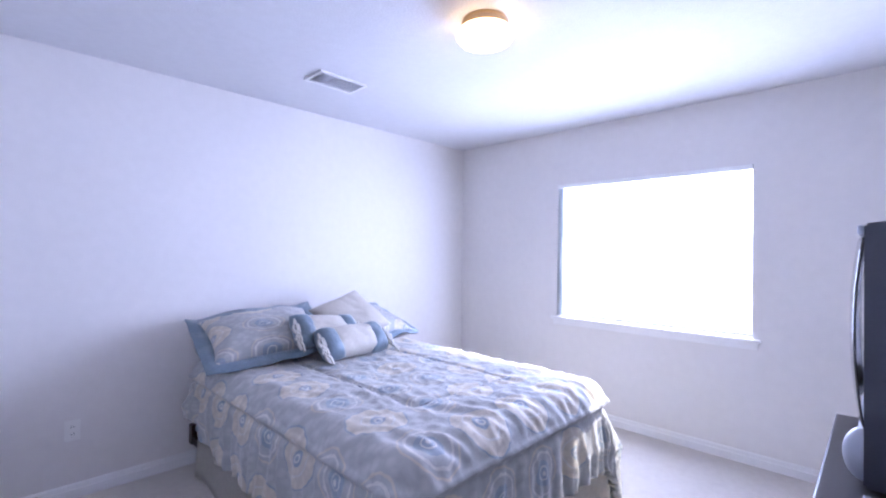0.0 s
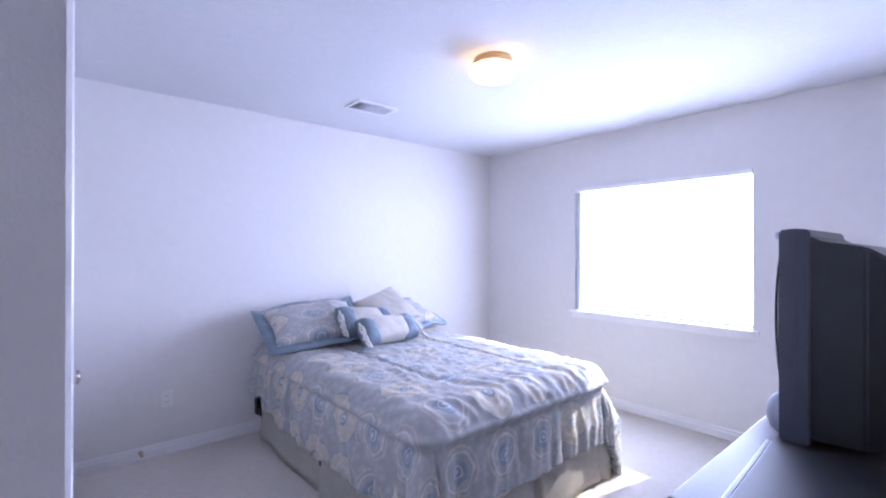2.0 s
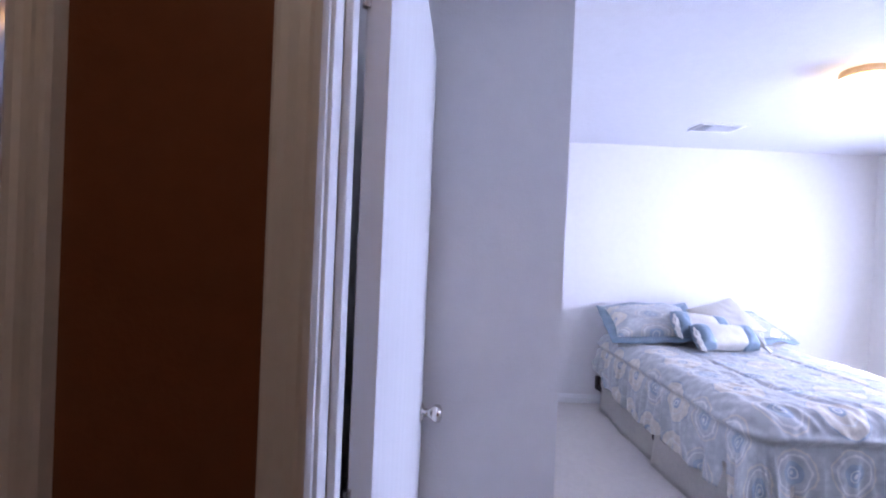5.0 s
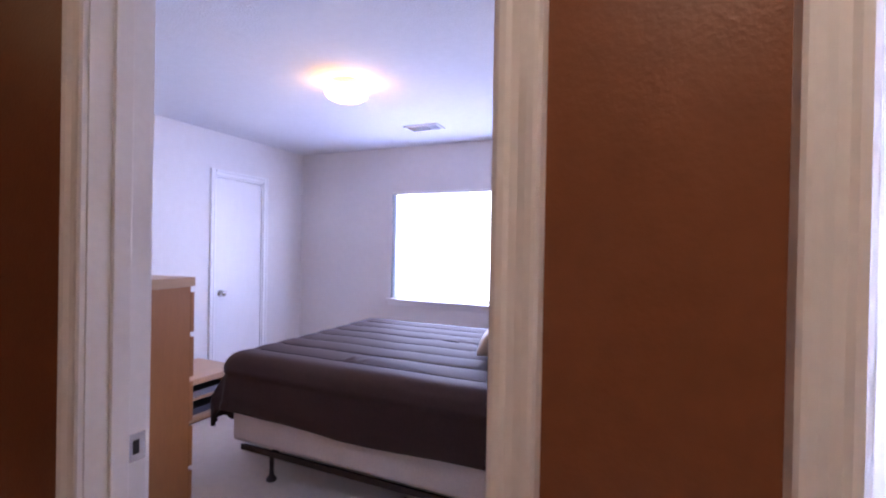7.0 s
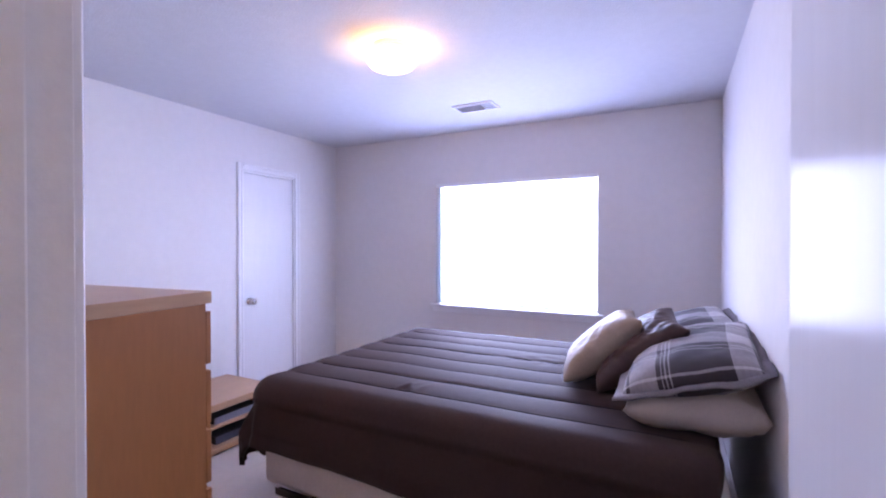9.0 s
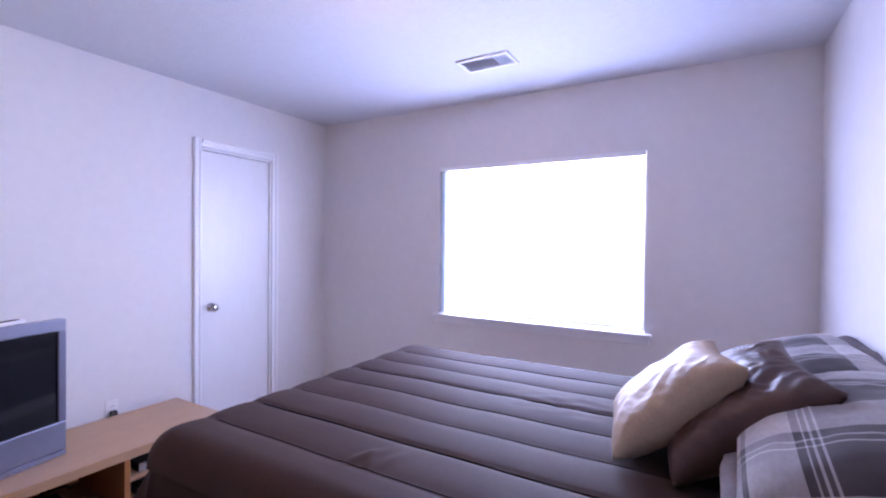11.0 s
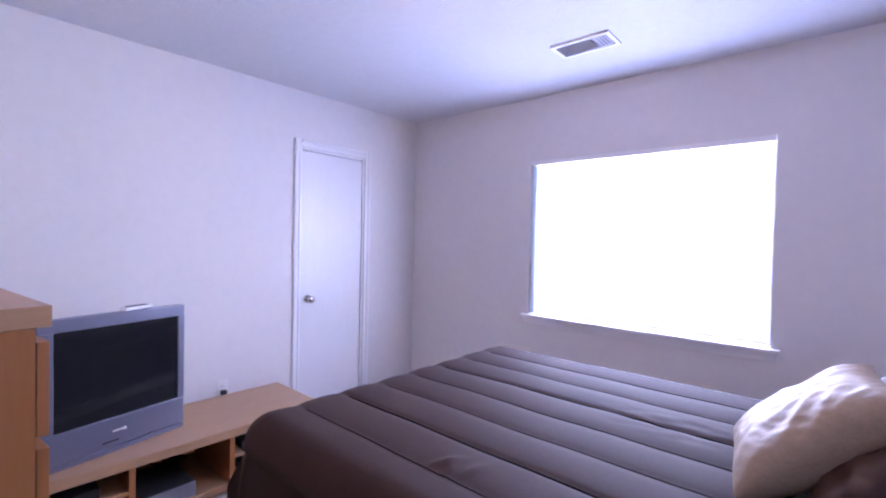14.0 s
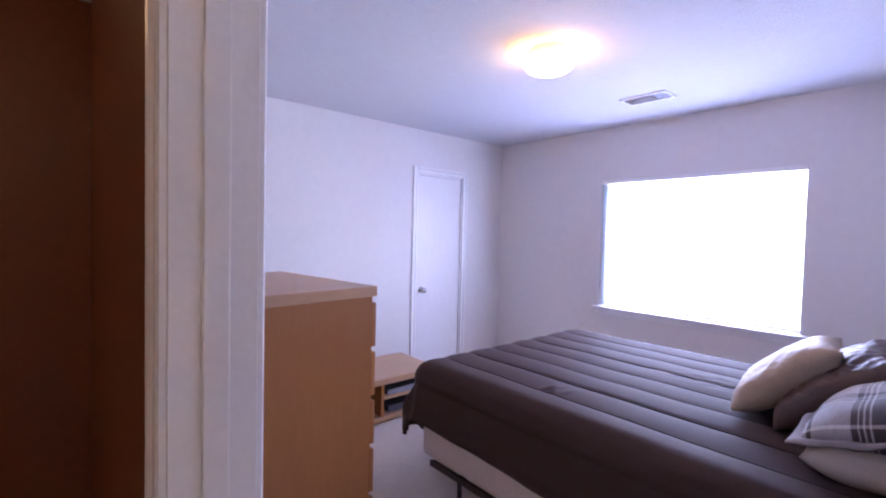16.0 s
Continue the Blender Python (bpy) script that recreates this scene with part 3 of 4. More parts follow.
def cushion(w, h, t, n=26, wrinkle=0.012, seed=0.0, pinch=0.10, full=0.45):
    """A stuffed cushion in the xz plane, thick along y, with drawn-in sides, pointed corners and wrinkles."""
    bm = bmesh.new()
    uvl = bm.loops.layers.uv.new("UVMap")
    where = {}

    def sheet(side):
        rows = []
        for i in range(n + 1):
            row = []
            for j in range(n + 1):
                u, v = 2 * i / n - 1, 2 * j / n - 1
                # sides drawn in between the corners
                x = u * (1 - pinch * (1 - v * v) * abs(u) ** 3) * w / 2
                z = v * (1 - pinch * (1 - u * u) * abs(v) ** 3) * h / 2
                body = max(0.0, (1 - abs(u) ** 2.6) * (1 - abs(v) ** 2.6)) ** full
                rim = min(1.0, 8 * min(1 - abs(u), 1 - abs(v)))
                wr = wrinkle * rim * (0.8 * noise.noise(Vector((x * 8 + seed, z * 8, side * 3 + seed))) + 0.6 * (0.5 - 1.6 * abs(noise.noise(Vector((x * 13 + 5 * z, z * 8 + seed, side + seed))))) + 0.3 * (0.5 - 1.6 * abs(noise.noise(Vector((x * 26 - 9 * z, z * 19 + seed, side + seed))))))
                y = side * (t / 2 * body + wr)
                vt = bm.verts.new((x, y, z))
                where[vt] = ((u + 1) / 2, (v + 1) / 2)
                row.append(vt)
            rows.append(row)
        return rows

    for side in (1, -1):
        g = sheet(side)
        for i in range(n):
            for j in range(n):
                q = (g[i][j], g[i + 1][j], g[i + 1][j + 1], g[i][j + 1])
                f = bm.faces.new(q if side < 0 else q[::-1])
                for lp in f.loops:
                    lp[uvl].uv = where[lp.vert]
    bmesh.ops.remove_doubles(bm, verts=bm.verts, dist=0.0004)
    bmesh.ops.recalc_face_normals(bm, faces=bm.faces)
    return bm


def flange_border(w, h, inner_w, inner_h, t=0.012, n=24, seed=0.0):
    """A flat, slightly wavy fabric border round a sham."""
    bm = bmesh.new()
    outer, inner = [], []
    pts = []
    for k in range(4 * n):
        s, f = divmod(k, n)
        f = 2 * f / n - 1
        pts.append([(f, -1), (1, f), (-f, 1), (-1, -f)][s])
    for side in (1, -1):
        o = [bm.verts.new((u * w / 2, side * t / 2 + 0.035 * noise.noise(Vector((u * 2.5 + seed, v * 2.5, 1))), v * h / 2)) for u, v in pts]
        i = [bm.verts.new((u * inner_w / 2, side * t * 0.9, v * inner_h / 2)) for u, v in pts]
        outer.append(o)
        inner.append(i)
        m = len(pts)
        for k in range(m):
            bm.faces.new((o[k], o[(k + 1) % m], i[(k + 1) % m], i[k]))
    m = len(pts)
    for k in range(m):
        bm.faces.new((outer[0][k], outer[0][(k + 1) % m], outer[1][(k + 1) % m], outer[1][k]))
        bm.faces.new((inner[0][k], inner[0][(k + 1) % m], inner[1][(k + 1) % m], inner[1][k]))
    bmesh.ops.recalc_face_normals(bm, faces=bm.faces)
    return bm


# ---- first bedroom: bed with blue and cream bedding ----
BA = (5.58, 7.03, 1.93, 3.99)
bed_a = thing("bed", Matrix.Translation((6.30, 3.0, 0)), "full bed on a steel frame with beige pleated skirt", "bed")


def under(ob, bm, name, mat, label="", smooth=False):
    o = part(name, bm, mat, None, label, smooth)
    o.parent = ob
    o.matrix_parent_inverse = ob.matrix_world.inverted()
    return o


under(bed_a, box(BA[0] + 0.02, BA[1] - 0.02, BA[2] + 0.02, BA[3], 0.17, 0.37, 0.03), "box_spring", M_BOXSPRING)
under(bed_a, box(BA[0] + 0.015, BA[1] - 0.015, BA[2] + 0.015, BA[3], 0.372, 0.645, 0.05), "mattress", M_WHITE_COTTON)
for lx, ly in ((BA[0] + 0.03, BA[3] - 0.06), (BA[1] - 0.07, BA[3] - 0.06), (BA[0] + 0.12, BA[2] + 0.18), (BA[1] - 0.16, BA[2] + 0.18)):
    g = lathe([(0.001, 0.0), (0.032, 0.0), (0.030, 0.02), (0.016, 0.04), (0.015, 0.17), (0.001, 0.17)], 16)
    bmesh.ops.translate(g, verts=g.verts, vec=(lx + 0.02, ly, 0))
    under(bed_a, g, "leg", M_BEDSTEEL, "black steel bed leg")
fr_a = bmesh.new()
add_box(fr_a, BA[0] - 0.005, BA[0] + 0.035, BA[2] + 0.1, BA[3] + 0.02, 0.155, 0.168)
add_box(fr_a, BA[0] - 0.005, BA[0] + 0.0, BA[2] + 0.1, BA[3] + 0.02, 0.168, 0.20)
under(bed_a, fr_a, "side_rail", M_BEDSTEEL, "black steel side rail")
under(bed_a, box(BA[0] - 0.012, BA[0] + 0.028, BA[3] - 0.03, BA[3] + 0.03, 0.15, 0.27, 0.004), "headboard_bracket", M_BEDSTEEL, "black steel headboard bracket")


def skirt_strip(p0, p1, z0, z1, waves, depth, pleats=()):
    """A hanging fabric strip from p0 to p1 with soft folds and gathered pleats."""
    n, m = 120, 8
    d = Vector((p1[0] - p0[0], p1[1] - p0[1], 0))
    side = Vector((d.y, -d.x, 0)).normalized()
    bm = bmesh.new()
    rows = []
    for j in range(m + 1):
        v = j / m
        row = []
        for i in range(n + 1):
            u = i / n
            w = depth * (1 - v) * (math.sin(waves * u * 6.283) + 0.7 * noise.noise(Vector((u * 9, v, p0[0]))))
            for pl in pleats:
                w -= 0.03 * (1 - v) ** 0.5 * math.exp(-((u - pl) / 0.012) ** 2)
                w += 0.018 * (1 - v) * math.exp(-((u - pl - 0.03) / 0.015) ** 2)
            lift = 0.02 * (1 - v) * max(0.0, noise.noise(Vector((u * 5, 4.2, p0[1]))))
            q = Vector((p0[0], p0[1], z0 + (z1 - z0) * v + lift)) + d * u + side * (w + 0.02 * (1 - v))
            row.append(bm.verts.new(q))
        rows.append(row)
    for a, b in zip(rows, rows[1:]):
        for i in range(n):
            bm.faces.new((a[i], a[i + 1], b[i + 1], b[i]))
    bmesh.ops.solidify(bm, geom=bm.faces[:], thickness=0.004)
    return bm


under(bed_a, skirt_strip((BA[0] - 0.005, BA[3] - 0.15), (BA[0] - 0.005, BA[2] + 0.0), 0.006, 0.37, 3.0, -0.008, (0.5, 0.94)), "bed_skirt", M_SKIRT, "", True)
under(bed_a, skirt_strip((BA[0] - 0.0, BA[2] - 0.005), (BA[1], BA[2] - 0.005), 0.006, 0.37, 4.0, -0.010, (0.08, 0.5, 0.93)), "bed_skirt", M_SKIRT, "", True)
under(bed_a, skirt_strip((BA[1] + 0.005, BA[2]), (BA[1] + 0.005, BA[3] - 0.1), 0.006, 0.37, 3.0, -0.008, (0.5,)), "bed_skirt", M_SKIRT, "", True)


def relief_a(x, y):
    r = 0.010 * fold_noise(x, y, 0.3, 2.5) + 0.022
    # sharp creases at three sizes
    for size, amp, seed in ((4.0, 0.006, 6.1), (9.0, 0.0065, 8.1), (21.0, 0.0042, 2.7)):
        r += amp * (1 - 2.4 * abs(fold_noise(x * 1.3 + 0.7 * y, y - 0.6 * x, seed, size)))
    # border seam set in from the edge, and long soft creases towards the foot
    ex = min(x - BA[0], BA[1] - x)
    ey = y - BA[2]
    e = min(ex, ey)
    r -= 0.018 * math.exp(-((e - 0.40) / 0.013) ** 2)
    near_foot = max(0.0, 1 - abs(ey - 0.10) / 0.34)
    r += 0.007 * near_foot * (1 - 2.5 * abs(fold_noise(x * 13 + 5 * y, y * 2.5, 1.9)))
    return r


cover_a = part("comforter", drape(BA, (BA[0] - 0.41, BA[1] + 0.50, BA[2] - 0.385, BA[3] - 0.02), 0.675, 0.10, 0.014, relief_a, flare=0.03, fold=0.024, fold_rate=58.0, hem_wave=0.008, corner_out=0.07, welt=0.016, head_rise=0.38, corner_lift=-0.08), M_MEDAL, None, "", True)
tagged(cover_a, "rumpled grey blue and cream medallion comforter on the bed", "comforter")


def pillow_thing(name, m, label, bm, mat, category="pillow", group=""):
    ob = part(name, bm, mat, None, "", True, at=m)
    return tagged(ob, label, category, group)


GP = "pillows on the blue bed"
# shams with blue borders leaning on the wall
sham = pillow_thing("pillow_sham", pose(5.885, 3.64, 0.85, -65, -3, -5), "medallion patterned pillow sham with blue border", cushion(0.70, 0.46, 0.21, n=34, seed=1.3, wrinkle=0.016), M_MEDAL_SMALL, group=GP)
part("border", flange_border(0.79, 0.56, 0.62, 0.38, seed=2.0), M_BLUE, sham, "blue quilted border", True)
sham2 = pillow_thing("pillow_sham", pose(6.66, 3.70, 0.83, -72, -3, 4), "medallion patterned pillow sham with blue border", cushion(0.66, 0.46, 0.18, n=34, seed=5.3, wrinkle=0.016), M_MEDAL_SMALL, group=GP)
part("border", flange_border(0.74, 0.54, 0.54, 0.34, seed=6.0), M_BLUE, sham2, "blue quilted border", True)
for px in (5.90, 6.66):
    pillow_thing("bed_pillow", pose(px, 3.74, 0.755, -86, 0, 0), "white bed pillow under a sham", cushion(0.68, 0.44, 0.13, seed=px), M_WHITE_COTTON, group=GP)
pillow_thing("throw_pillow", pose(6.50, 3.60, 0.905, -54, -16, 6), "cream square throw pillow leaning on the shams", cushion(0.44, 0.42, 0.14, seed=8.1), M_CREAM, group=GP)


def neck_pillow(m, w, h, t, seed):
    ob = pillow_thing("neck_pillow", m, "cream and blue oblong cushion with tasselled ends", cushion(w, h, t, pinch=0.04, seed=seed), M_CREAM, group=GP)
    for s in (-1, 1):
        band = cushion(0.13, h * 1.04, t * 1.03, n=16, pinch=0.02, seed=seed + s, wrinkle=0.010)
        bmesh.ops.translate(band, verts=band.verts, vec=(s * (w / 2 - 0.055), 0, 0))
        e = part("end_band", band, M_BLUE, ob, "blue quilted end band", True)
        tas = bmesh.new()
        for k in range(9):
            f = (k - 4) / 4
            bx, bz = s * (w / 2 + 0.015 + 0.012 * math.cos(k * 2.1)), f * h * 0.30
            ln = 0.10 + 0.03 * math.sin(k * 1.7)
            for q in range(5):
                g0 = q / 5
                add_box(tas, bx - 0.006 + s * 0.02 * g0, bx + 0.006 + s * 0.02 * g0, -0.018 + 0.01 * math.sin(k + q) - t * 0.2, -0.006 + 0.012 * math.sin(k + q) - t * 0.2, bz - ln * (g0 + 0.2), bz - ln * g0, 0.0)
        part("tassel", tas, M_FRINGE, ob, "ivory knotted tassel fringe")
    return ob


neck_pillow(pose(6.20, 3.44, 0.865, -42, 6, 4), 0.44, 0.22, 0.15, 2.2)
neck_pillow(pose(6.28, 3.26, 0.815, -48, 0, 3), 0.45, 0.21, 0.16, 4.7)


# ---- ceiling lamps and vents ----
def ceiling_lamp(m, label, rim, glow):
    ob = thing("ceiling_lamp", m, label, "ceiling lamp", "flush ceiling lamps")
    part("canopy", lathe([(0.001, 0), (0.105, 0), (0.108, -0.006), (0.106, -0.012), (0.110, -0.016), (0.110, -0.022), (0.106, -0.026), (0.110, -0.030), (0.109, -0.040), (0.001, -0.041)], 40), rim, ob, "ribbed metal rim", True)
    part("glass_bowl", lathe([(0.098, -0.0415), (0.122, -0.048), (0.135, -0.062), (0.133, -0.080), (0.115, -0.100), (0.085, -0.113), (0.045, -0.120), (0.001, -0.122)], 40), glow, ob, "lit opal glass bowl", True)
    return ob


M_BOWL_H = glowing("hall_lit_opal_glass", (1.0, 0.76, 0.62), 4.4)
M_BOWL_F = glowing("faint_lit_opal_glass", (1.0, 0.60, 0.34), 1.2)
M_BOWL_B = glowing("warm_lit_opal_glass", (1.0, 0.56, 0.27), 3.0)
ceiling_lamp(Matrix.Translation((6.27, 2.19, H)), "lit flush ceiling lamp with opal glass and bronze rim", M_BRASS, M_BOWL_A)
ceiling_lamp(Matrix.Translation((1.945, 2.20, H)), "lit flush ceiling lamp with opal glass and white rim", M_TRIM, M_BOWL_B)
ceiling_lamp(Matrix.Translation((3.95, -0.50, H)), "lit flush ceiling lamp in the hall", M_TRIM, M_BOWL_H)
ceiling_lamp(Matrix.Translation((1.35, -0.70, H)), "lit flush ceiling lamp in the hall", M_TRIM, M_BOWL_F)


def ceiling_vent(x0, x1, y0, y1, slot_end):
    ob = thing("ceiling_vent", Matrix.Translation(((x0 + x1) / 2, (y0 + y1) / 2, H)), "white metal ceiling air vent with angled louvres", "air vent", "ceiling vents")
    inv = ob.matrix_world.inverted()

    def sub(nm, bm, mat):
        o = part(nm, bm, mat)
        o.parent = ob
        o.matrix_parent_inverse = inv

    sub("backing", box(x0 + 0.02, x1 - 0.02, y0 + 0.02, y1 - 0.02, H - 0.003, H), M_METALGREY)
    fr = bmesh.new()
    for q in ((x0, x1, y0, y0 + 0.022), (x0, x1, y1 - 0.022, y1), (x0, x0 + 0.022, y0 + 0.022, y1 - 0.022), (x1 - 0.022, x1, y0 + 0.022, y1 - 0.022)):
        add_box(fr, *q, H - 0.012, H, 0.002)
    sub("frame", fr, M_TRIM)
    split = x0 + 0.10 if slot_end < 0 else x1 - 0.10
    a, b2 = (x0 + 0.022, split - 0.006) if slot_end < 0 else (split + 0.006, x1 - 0.022)
    for k in range(4):
        s = bmesh.new()
        xc = a + (b2 - a) * (k + 0.5) / 4
        add_box(s, -0.008, 0.008, y0 + 0.024, y1 - 0.024, -0.0008, 0.0008)
        bmesh.ops.rotate(s, verts=s.verts, cent=(0, 0, 0), matrix=Matrix.Rotation(radians(38 * slot_end), 3, "Y"))
        bmesh.ops.translate(s, verts=s.verts, vec=(xc, 0, H - 0.012))
        sub("louvre", s, M_TRIM)
    a, b2 = (split + 0.006, x1 - 0.024) if slot_end < 0 else (x0 + 0.024, split - 0.006)
    n = 9
    for k in range(n):
        s = bmesh.new()
        yc = y0 + 0.024 + (y1 - y0 - 0.048) * (k + 0.5) / n
        add_box(s, a, b2, -0.009, 0.009, -0.0008, 0.0008)
        bmesh.ops.rotate(s, verts=s.verts, cent=(0, 0, 0), matrix=Matrix.Rotation(radians(32), 3, "X"))
        bmesh.ops.translate(s, verts=s.verts, vec=(0, yc, H - 0.011))
        sub("louvre", s, M_TRIM)
    return ob


ceiling_vent(6.03, 6.375, 3.25, 3.46, -1)
ceiling_vent(1.775, 2.10, 3.262, 3.445, 1)


# ---- wall outlets ----
def outlet(m, label):
    """A duplex outlet plate in the xz plane facing -y."""
    ob = thing("wall_outlet", m, label, "outlet", "wall outlets")
    plate = part("plate", box(-0.035, 0.035, -0.006, 0.0, -0.057, 0.057, 0.002), M_PLASTIC, ob)
    for dz in (-0.0195, 0.0195):
        s = part("socket", box(-0.017, 0.017, -0.0085, -0.006, dz - 0.014, dz + 0.014, 0.001), M_PLASTIC, ob)
        for dx in (-0.006, 0.006):
            part("slot", box(dx - 0.0012, dx + 0.0012, -0.0089, -0.0085, dz - 0.003, dz + 0.006), M_DARKSLOT, s)
    return ob


outlet(Matrix.Translation((4.993, AN, 0.376)), "white duplex wall outlet above the baseboard")
o_b = outlet(pose(BW, 2.263, 0.385, 0, 0, 90), "white duplex wall outlet with a black plug")
plug = bmesh.new()
add_box(plug, -0.016, 0.016, -0.045, -0.0085, -0.036, -0.004, 0.006)
part("plug", plug, M_CABLE, o_b, "black power plug")
# small dark door stop on the baseboard
ds = lathe([(0.001, 0), (0.016, 0), (0.013, 0.006), (0.006, 0.010), (0.006, 0.045), (0.010, 0.047), (0.010, 0.058), (0.001, 0.060)], 14)
tagged(part("door_stop", ds, M_BRASS, None, "", True, at=pose(4.845, AN - 0.013, 0.05, 90, 0, 0)), "small bronze door stop screwed to the baseboard", "door stop")


# ---- first bedroom: dark dresser and large tube television ----
DA = (5.66, 7.05, HN + 0.02, 0.99)
dr_a = thing("dresser", Matrix.Translation((6.2, 0.7, 0)), "low dark espresso wooden dresser under the television", "dresser")
under(dr_a, box(DA[0] + 0.015, DA[1] - 0.015, DA[2], DA[3] - 0.025, 0.05, 0.715, 0.004), "body", M_ESPRESSO)
under(dr_a, box(DA[0] + 0.03, DA[1] - 0.03, DA[2] + 0.02, DA[3] - 0.05, 0.0, 0.05), "plinth", M_ESPRESSO)
under(dr_a, box(DA[0], DA[1], DA[2], DA[3], 0.716, 0.75, 0.006), "top", M_ESPRESSO, "glossy dark top board")
for c in range(2):
    for r in range(3):
        xa = DA[0] + 0.03 + c * (DA[1] - DA[0] - 0.06) / 2
        xb = xa + (DA[1] - DA[0] - 0.06) / 2 - 0.008
        z = 0.07 + r * 0.214
        d = under(dr_a, box(xa, xb, DA[3] - 0.026, DA[3] - 0.008, z, z + 0.205, 0.003), "drawer", M_ESPRESSO)
        kn = lathe([(0.001, 0), (0.008, 0), (0.006, 0.012), (0.014, 0.022), (0.001, 0.027)], 14)
        bmesh.ops.rotate(kn, verts=kn.verts, cent=(0, 0, 0), matrix=Matrix.Rotation(radians(-90), 3, "X"))
        bmesh.ops.translate(kn, verts=kn.verts, vec=((xa + xb) / 2, DA[3] - 0.008, z + 0.10))
        o = part("knob", kn, M_NICKEL, None)
        o.parent = d
        o.matrix_parent_inverse = d.matrix_world.inverted()

tv_a = thing("television", pose(6.645, 0.895, 0.7503, 0, 0, 0), "large dark grey tube television on a dark dresser", "television")
tv_a.scale = (0.74, 1, 1.045)


def loft(rings):
    """Rectangular rings (x0, x1, z0, z1, y) joined front to back and capped."""
    bm = bmesh.new()
    vs = [[bm.verts.new((x, y, z)) for x, z in ((a, c), (b, c), (b, d), (a, d))] for a, b, c, d, y in rings]
    for p, q in zip(vs, vs[1:]):
        for k in range(4):
            bm.faces.new((p[k], p[(k + 1) % 4], q[(k + 1) % 4], q[k]))
    bm.faces.new(vs[0])
    bm.faces.new(vs[-1][::-1])
    bmesh.ops.recalc_face_normals(bm, faces=bm.faces)
    return bm


shell = loft([(-0.43, 0.43, 0.02, 0.675, -0.085), (-0.425, 0.425, 0.02, 0.655, -0.10), (-0.40, 0.40, 0.02, 0.635, -0.22), (-0.33, 0.33, 0.02, 0.58, -0.30), (-0.26, 0.26, 0.03, 0.44, -0.40), (-0.24, 0.24, 0.04, 0.40, -0.44)])
bmesh.ops.bevel(shell, geom=shell.edges[:], offset=0.008, segments=2, affect="EDGES")
part("rear_shell", shell, M_BLACKPLASTIC, tv_a, "black plastic rear housing")
bez = loft([(-0.435, 0.435, 0.0, 0.69, -0.085), (-0.44, 0.44, 0.0, 0.695, -0.05), (-0.435, 0.435, 0.0, 0.69, 0.0)])
bmesh.ops.bevel(bez, geom=bez.edges[:], offset=0.006, segments=2, affect="EDGES")
part("bezel", bez, M_GREYPLASTIC, tv_a, "slate grey front frame")
scr = bmesh.new()
rows = []
for i in range(17):
    row = []
    for j in range(13):
        u, v = 2 * i / 16 - 1, 2 * j / 12 - 1
        row.append(scr.verts.new((u * 0.375, 0.002 + 0.038 * (1 - 0.5 * u * u - 0.5 * v * v), 0.40 + v * 0.255)))
    rows.append(row)
for p, q in zip(rows, rows[1:]):
    for j in range(12):
        scr.faces.new((p[j], p[j + 1], q[j + 1], q[j]))
bmesh.ops.recalc_face_normals(scr, faces=scr.faces)
bmesh.ops.solidify(scr, geom=scr.faces[:], thickness=0.004)
part("screen", scr, M_SCREEN, tv_a, "dark curved glass screen", True)
part("top_visor", box(-0.41, 0.41, 0.0, 0.014, 0.662, 0.686, 0.005), M_DAYLITSILVER, tv_a, "rounded visor above the screen, paled as daylit")
part("control_panel", box(-0.30, 0.30, 0.0, 0.014, 0.02, 0.125, 0.005), M_DAYLITSILVER, tv_a, "silver control panel")
for s in (-1,):
    sp = bmesh.new()
    bmesh.ops.create_uvsphere(sp, u_segments=24, v_segments=14, radius=1)
    bmesh.ops.scale(sp, vec=(0.058, 0.046, 0.070), verts=sp.verts)
    bmesh.ops.translate(sp, verts=sp.verts, vec=(s * 0.37, 0.0, 0.075))
    part("speaker", sp, M_DAYLITSILVER, tv_a, "silver bulging speaker cover", True)

pl = thing("disc_player", pose(5.93, 0.68, 0.75, 0, 0, 3), "flat black and silver disc player beside the television", "disc player")
part("body", box(-0.25, 0.25, -0.20, 0.185, 0.006, 0.043, 0.003), M_BLACKPLASTIC, pl)
part("front_panel", box(-0.25, 0.25, 0.185, 0.20, 0.006, 0.043, 0.003), M_SILVER, pl, "silver front panel")
for dx in (-0.2, 0.2):
    for dy in (-0.15, 0.14):
        part("foot", box(dx - 0.012, dx + 0.012, dy - 0.01, dy + 0.01, 0, 0.006), M_BLACKPLASTIC, pl)

# ---- second bedroom: bed with dark brown comforter ----
BB = (1.395, 3.455, 1.81, 3.44)
bed_b = thing("bed", Matrix.Translation((2.5, 2.6, 0)), "queen bed on dark steel frame with pale box spring", "bed")
under(bed_b, box(BB[0] + 0.01, BB[1], BB[2] + 0.01, BB[3] - 0.01, 0.185, 0.385, 0.03), "box_spring", M_BOXSPRING, "pale fabric box spring", True)
under(bed_b, box(BB[0] + 0.01, BB[1], BB[2] + 0.01, BB[3] - 0.01, 0.387, 0.635, 0.05), "mattress", M_WHITE_COTTON)
for y in (BB[2] + 0.03, BB[3] - 0.03):
    r = bmesh.new()
    add_box(r, BB[0] + 0.10, BB[1], y - 0.025, y + 0.005, 0.165, 0.172)
    add_box(r, BB[0] + 0.10, BB[1], y - 0.030, y - 0.025, 0.150, 0.184)
    under(bed_b, r, "side_rail", M_BEDSTEEL, "dark steel side rail")
for x in (BB[0] + 0.325, BB[1] - 0.25):
    under(bed_b, box(x - 0.02, x + 0.02, BB[2] + 0.04, BB[3] - 0.04, 0.160, 0.166), "cross_rail", M_BEDSTEEL)
